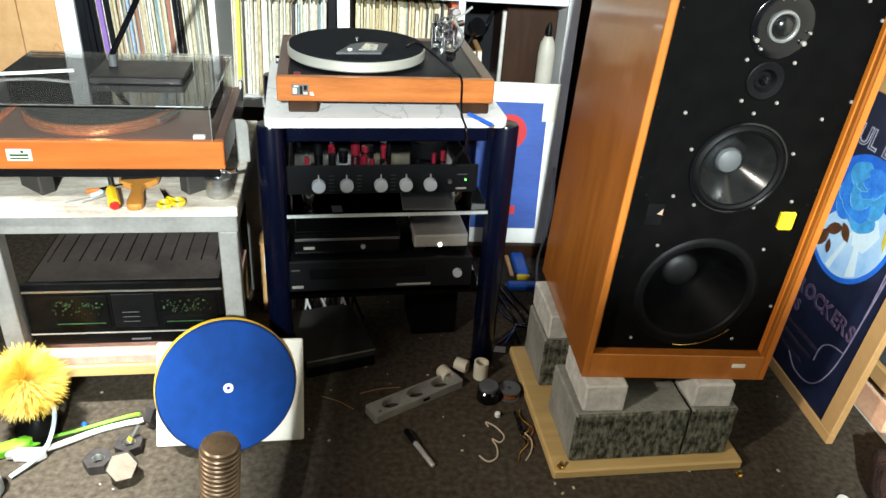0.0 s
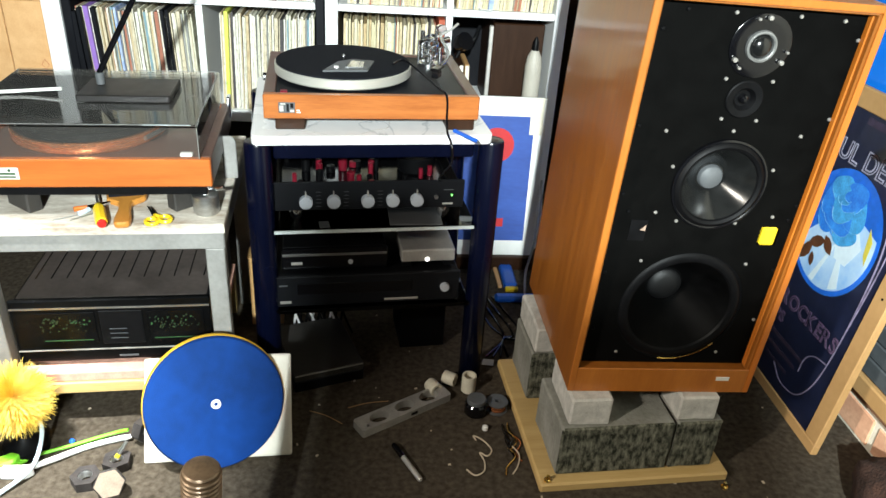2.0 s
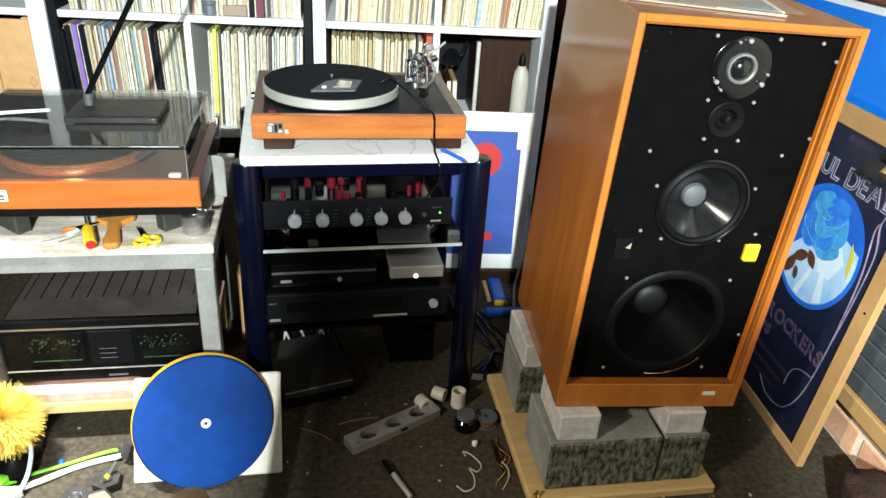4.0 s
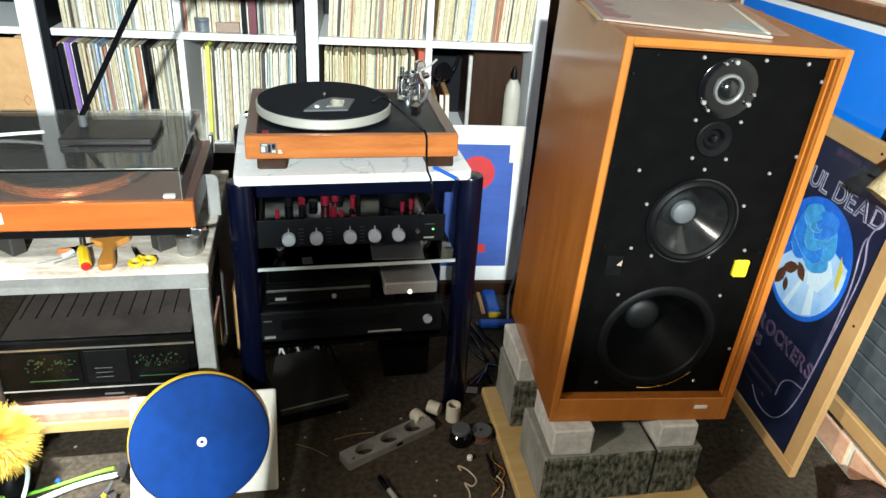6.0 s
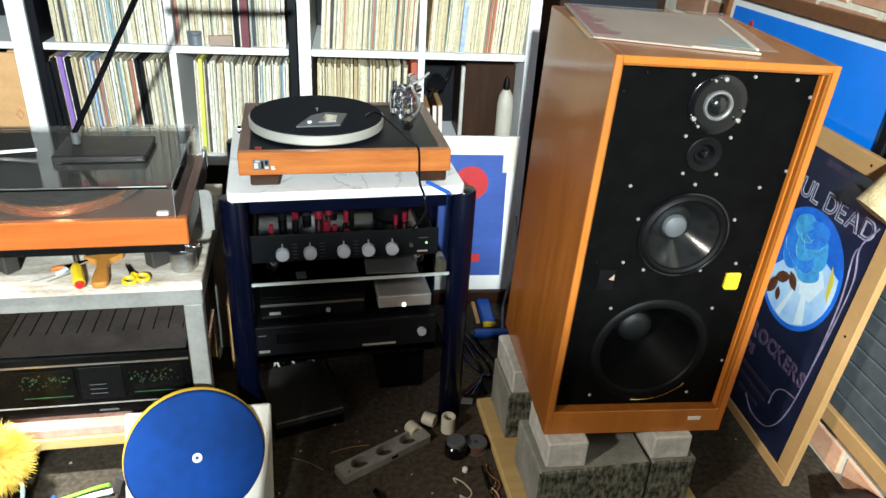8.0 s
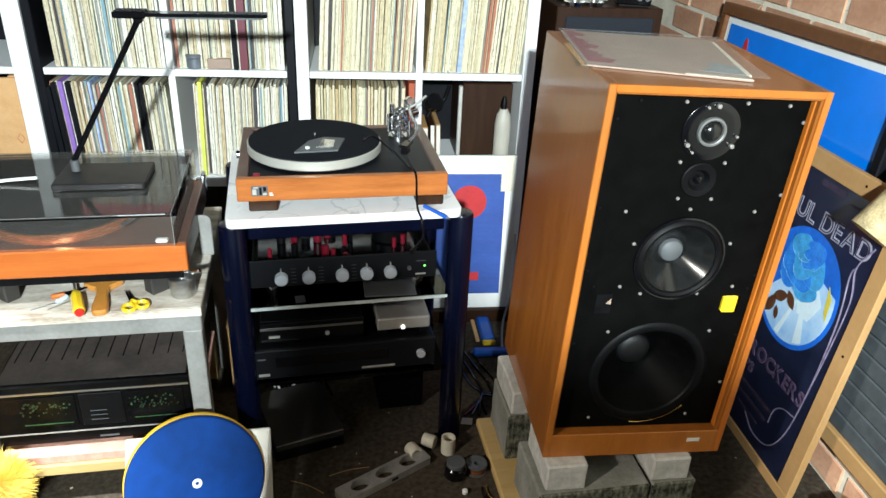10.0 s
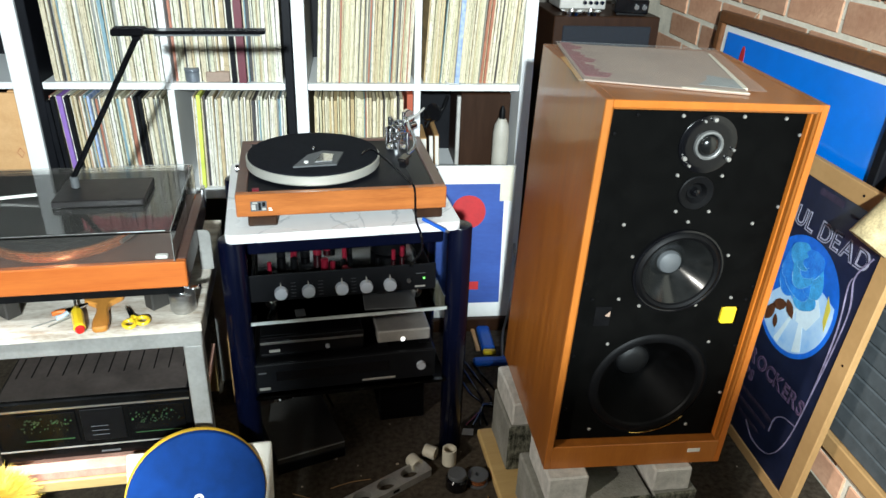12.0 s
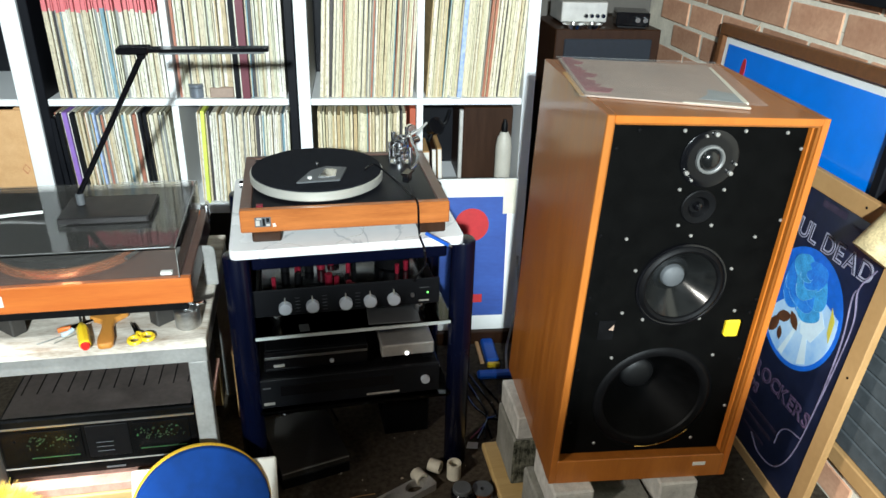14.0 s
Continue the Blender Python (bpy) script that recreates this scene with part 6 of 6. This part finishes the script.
FW, FH = 0.86, 1.0
part("frame_top", box(0, 0, FH - 0.034, FW, 0.03, FH, 0.003), "frame_wood", fr)
part("frame_bottom", box(0, 0, 0, FW, 0.03, 0.035, 0.003), "frame_wood", fr)
part("frame_side", box(0, 0, 0.0352, 0.028, 0.03, FH - 0.0342, 0.003), "frame_wood", fr)
part("frame_side", box(FW - 0.028, 0, 0.0352, FW, 0.03, FH - 0.0342, 0.003), "black_wood", fr)
part("mount", box(0.0285, 0.014, 0.0355, FW - 0.0285, 0.018, FH - 0.0345, 0), "mount", fr, "white mount board")
part("printed_field", box(0.055, 0.011, 0.055, FW - 0.03, 0.0135, FH - 0.056, 0), "blue_print", fr, "vivid azure printed field")
part("red_mark", prism([(0.17 + 0.012 * math.cos(radians(a)), 0.885 + 0.035 * math.sin(radians(a))) for a in range(0, 360, 30)], 0.0012, m=pose(0, 0.0108, 0, 90)), "red_art", fr, "dark red printed mark")
part("hanging_wire", tube([(0.17, 0.018, 1.001), (0.235, 0.02, 1.075), (0.50, 0.02, 1.055), (0.80, 0.018, 1.03)], 0.0014, 6, smooth=1), "string", fr, "slack hanging wire")

po = thing("poster_panel", wall_pose(1.018, 2.10, 0.0, 5.4), "navy music poster in tan board frame, leaning", "poster")
PW, PH, PB = 0.572, 0.785, 0.046
part("frame_top", box(0, 0, PH - PB, PW, 0.018, PH, 0.002), "mdf", po)
part("frame_bottom", box(0, 0, 0, PW, 0.018, PB * 0.6, 0.002), "mdf", po)
part("frame_side", box(0, 0, PB * 0.6 + 0.0003, PB, 0.018, PH - PB - 0.0003, 0.002), "mdf", po)
part("frame_side", box(PW - PB, 0, PB * 0.6 + 0.0003, PW, 0.018, PH - PB - 0.0003, 0.002), "mdf", po)
part("sheet", box(PB + 0.0005, 0.004, PB * 0.6 + 0.0005, PW - PB - 0.0005, 0.010, PH - PB - 0.0005, 0), "poster", po, "dark navy printed sheet")
FRONT = 0.0036
ox, oz, orad = 0.332, 0.466, 0.150


def flat(name, pts, material, layer, label=""):
    """A printed shape on the poster, in (along, up)."""
    return part(name, prism(pts, 0.0002, m=pose(0, FRONT - 0.0004 * layer, 0, 90)), material, po, label)


def circ(cx, cz, r, n=48, sq=1.0):
    return [(cx + r * math.cos(2 * math.pi * k / n), cz + r * sq * math.sin(2 * math.pi * k / n)) for k in range(n)]


flat("oval_rim", circ(ox, oz, orad), "sky_print", 1)
flat("pale_glow", [(ox + (orad - 0.012) * math.cos(radians(a)), oz + (orad - 0.012) * math.sin(radians(a))) for a in range(-150, 25, 8)] + [(ox + 0.06, oz + 0.06), (ox - 0.02, oz + 0.04)], "pale_print", 2)
for k, (a0, a1) in enumerate(((-66, -52), (-100, -92))):
    flat("light_ray", [(ox + 0.03, oz + 0.02)] + [(ox + (orad - 0.016) * math.cos(radians(a)), oz + (orad - 0.016) * math.sin(radians(a))) for a in (a0, (a0 + a1) / 2, a1)], "white_print", 2.6)
flat("light_glow", [(ox + 0.0, oz + 0.02), (ox + 0.03, oz - 0.05), (ox + 0.075, oz - 0.05), (ox + 0.10, oz + 0.005), (ox + 0.06, oz + 0.05)], "white_print", 2.8)
flat("yellow_flash", [(ox + 0.10, oz + 0.06), (ox + 0.122, oz + 0.035), (ox + 0.127, oz - 0.02), (ox + 0.112, oz + 0.0)], "yellow_print", 3)
rose = [(ox - 0.005 + (0.068 + 0.007 * math.sin(5 * t)) * math.cos(t), oz + 0.062 + (0.068 + 0.006 * math.sin(7 * t)) * math.sin(t)) for t in (2 * math.pi * k / 60 for k in range(60))]
flat("rose", rose, "rose_print", 4, "printed blue rose")
PETALS = ((-0.036, -0.044, 0.042, 0.75), (0.032, -0.050, 0.044, 0.7), (-0.046, 0.0, 0.036, 1.15), (0.046, 0.0, 0.036, 1.2), (0.0, -0.030, 0.050, 0.7), (-0.028, 0.034, 0.036, 0.95), (0.026, 0.036, 0.036, 0.95), (0.0, -0.004, 0.040, 0.85), (0.012, 0.020, 0.028, 1.0), (-0.010, 0.024, 0.022, 1.0), (0.003, 0.028, 0.013, 1.0))
for k, (px, pz, pr, sq) in enumerate(PETALS):
    cx, cz = ox - 0.005 + px, oz + 0.062 + pz
    flat("petal", [(cx + pr * (1 + 0.10 * math.sin(3 * a + k)) * math.cos(a), cz + pr * sq * (1 + 0.10 * math.sin(3 * a + k)) * math.sin(a)) for a in (2 * math.pi * j / 28 for j in range(28))], "rose_light" if k % 2 else "rose_print", 4.2 + 0.5 * k)
    part("petal_line", tube([(cx + pr * (1 + 0.10 * math.sin(3 * radians(a) + k)) * math.cos(radians(a)), FRONT - 0.0004 * (4.2 + 0.5 * k), cz + pr * sq * (1 + 0.10 * math.sin(3 * radians(a) + k)) * math.sin(radians(a))) for a in range(200, 350, 15)], 0.0006, 5, smooth=1), "rose_edge", po, smooth=True)
for cx, cz, s, a in ((ox - 0.04, oz - 0.045, 0.03, 30), (ox + 0.0, oz - 0.035, 0.026, -40), (ox - 0.065, oz - 0.08, 0.03, 70), (ox - 0.035, oz - 0.09, 0.018, 110)):
    ca, sa = math.cos(radians(a)), math.sin(radians(a))
    leaf = [(u * s, 0.5 * s * (1 - abs(u) ** 2) * (1 if v else -1)) for v, us in ((True, (-1, -0.5, 0, 0.5)), (False, (1, 0.5, 0, -0.5))) for u in us]
    flat("leaf", [(cx + x * ca - y * sa, cz + x * sa + y * ca) for x, y in leaf], "leaf_print", 9)
for text, size, ink, x, z in (("FUL DEAD", 0.064, "letters", 0.352, 0.640), ("ROCKERS", 0.052, "letters_dim", 0.372, 0.247), ("PS", 0.040, "letters_dim", 0.27, 0.195)):
    lettering(text, size, ink, po, pose(x, FRONT, z, 90), spread=0.0018)
    lettering(text, size, "poster", po, pose(x, FRONT - 0.0007, z, 90), name="letter_heart", spread=-0.0016, like=0.0018)
for z, a, b, hh in ((0.722, 0.28, 0.37, 0.016), (0.712, 0.40, 0.48, 0.006), (0.15, 0.22, 0.42, 0.010), (0.12, 0.25, 0.40, 0.010), (0.09, 0.28, 0.38, 0.008)):
    part("text_bar", box(a, FRONT - 0.0006, z - hh / 2, b, FRONT - 0.0001, z + hh / 2, 0), "bar_dim", po)
bx1 = PW - PB - 0.022
for pts in ([(bx1 - 0.006, 0.30), (bx1 + 0.001, 0.42), (bx1, 0.53), (bx1 - 0.022, 0.60), (bx1 + 0.006, 0.66)], [(bx1 - 0.022, 0.60), (bx1 - 0.030, 0.575), (bx1 - 0.010, 0.47), (bx1 - 0.006, 0.30), (bx1 - 0.02, 0.15), (bx1 - 0.06, 0.075), (bx1 - 0.13, 0.060), (bx1 - 0.18, 0.085)], [(bx1 - 0.014, 0.20), (bx1 - 0.06, 0.190), (bx1 - 0.085, 0.165), (bx1 - 0.088, 0.125)]):
    part("scroll_line", tube([(x, FRONT - 0.0006, z) for x, z in pts], 0.0019, 5), "scroll", po, "mauve scrolled border", smooth=True)
part("nail_hole", cyl(0.003, 0.001, 8, m=pose(0.42, -0.0002, 0.765, 90)), "black_metal", po)
part("nail_hole", cyl(0.003, 0.001, 8, m=pose(PW - 0.02, -0.0002, 0.42, 90)), "black_metal", po)

vt = thing("air_vent", wall_pose(1.158, 1.80, 0.122, 0), "grey ribbed vent panel in a wooden surround", "vent")
part("backing", box(0, 0.0, 0.045, 0.5, 0.006, 0.46, 0), "black_metal", vt)
for k in range(9):
    part("slat", box(0.002, -0.012, 0.049 + k * 0.0455, 0.498, -0.0005, 0.0915 + k * 0.0455, 0.003), "grey_rib", vt)
part("sill", box(-0.01, -0.02, 0.0, 0.51, 0.005, 0.0445, 0.003), "mdf", vt, "tan timber sill")

hf = thing("framed_print", wall_pose(1.135, 2.02, 1.145, 0), "dark-framed picture with white mount on the bricks", "picture")
part("frame_bottom", box(0, 0, 0, 0.7, 0.022, 0.03, 0.002), "black_wood", hf)
part("frame_side", box(0, 0, 0.0302, 0.03, 0.022, 0.5, 0.002), "black_wood", hf)
part("frame_side", box(0.67, 0, 0.0302, 0.7, 0.022, 0.5, 0.002), "black_wood", hf)
part("frame_top", box(0, 0, 0.5002, 0.7, 0.022, 0.53, 0.002), "black_wood", hf)
part("mount", box(0.0305, 0.008, 0.0305, 0.6695, 0.012, 0.4995, 0), "mount", hf)

# woven shade of a lamp on a wall bracket
ls = thing("wall_lamp", pose(1.115, 1.45, 0.0), "tilted woven lampshade on a short black wall bracket", "lamp")
part("bracket", tube([(0.052, -0.16, 0.80), (0.02, -0.12, 0.83), (-0.01, -0.02, 0.82), (-0.028, 0.09, 0.785)], 0.005, 10, smooth=4), "black_metal", ls, smooth=True)
part("wall_plate", cyl(0.03, 0.012, 28, 0.003, m=pose(0.042, -0.16, 0.80, 0, 90, 0)), "black_metal", ls)
shd = part("shade", lathe([(0.041, 0.0), (0.043, 0.0), (0.040, 0.15), (0.038, 0.15), (0.041, 0.0)], 40), "wicker", ls, "tan woven shade", smooth=True, m=pose(-0.072, 0.125, 0.70, 0, 36, 0))

# ---- bricks of the right wall ----
own = box(-0.1135, -0.012, -0.0370, 0.1135, 0.012, 0.0370, 0.003)
brick_me = bpy.data.meshes.new("brick")
own.to_mesh(brick_me)
own.free()
brick_me.materials.append(M["brick"])
r7 = random.Random(4)
for row in range(17):
    zc = 0.043 + row * 0.086
    for col in range(8):
        yc = 1.42 + col * 0.24 + (0.12 if row % 2 else 0)
        if yc > 3.08:
            continue
        o = new("brick", brick_me)
        o.parent = wall_right
        o.matrix_local = pose(1.1765 + r7.uniform(-0.002, 0.002), yc + r7.uniform(-0.003, 0.003), zc + r7.uniform(-0.002, 0.002), r7.uniform(-0.6, 0.6), 0, 90 + r7.uniform(-0.6, 0.6))
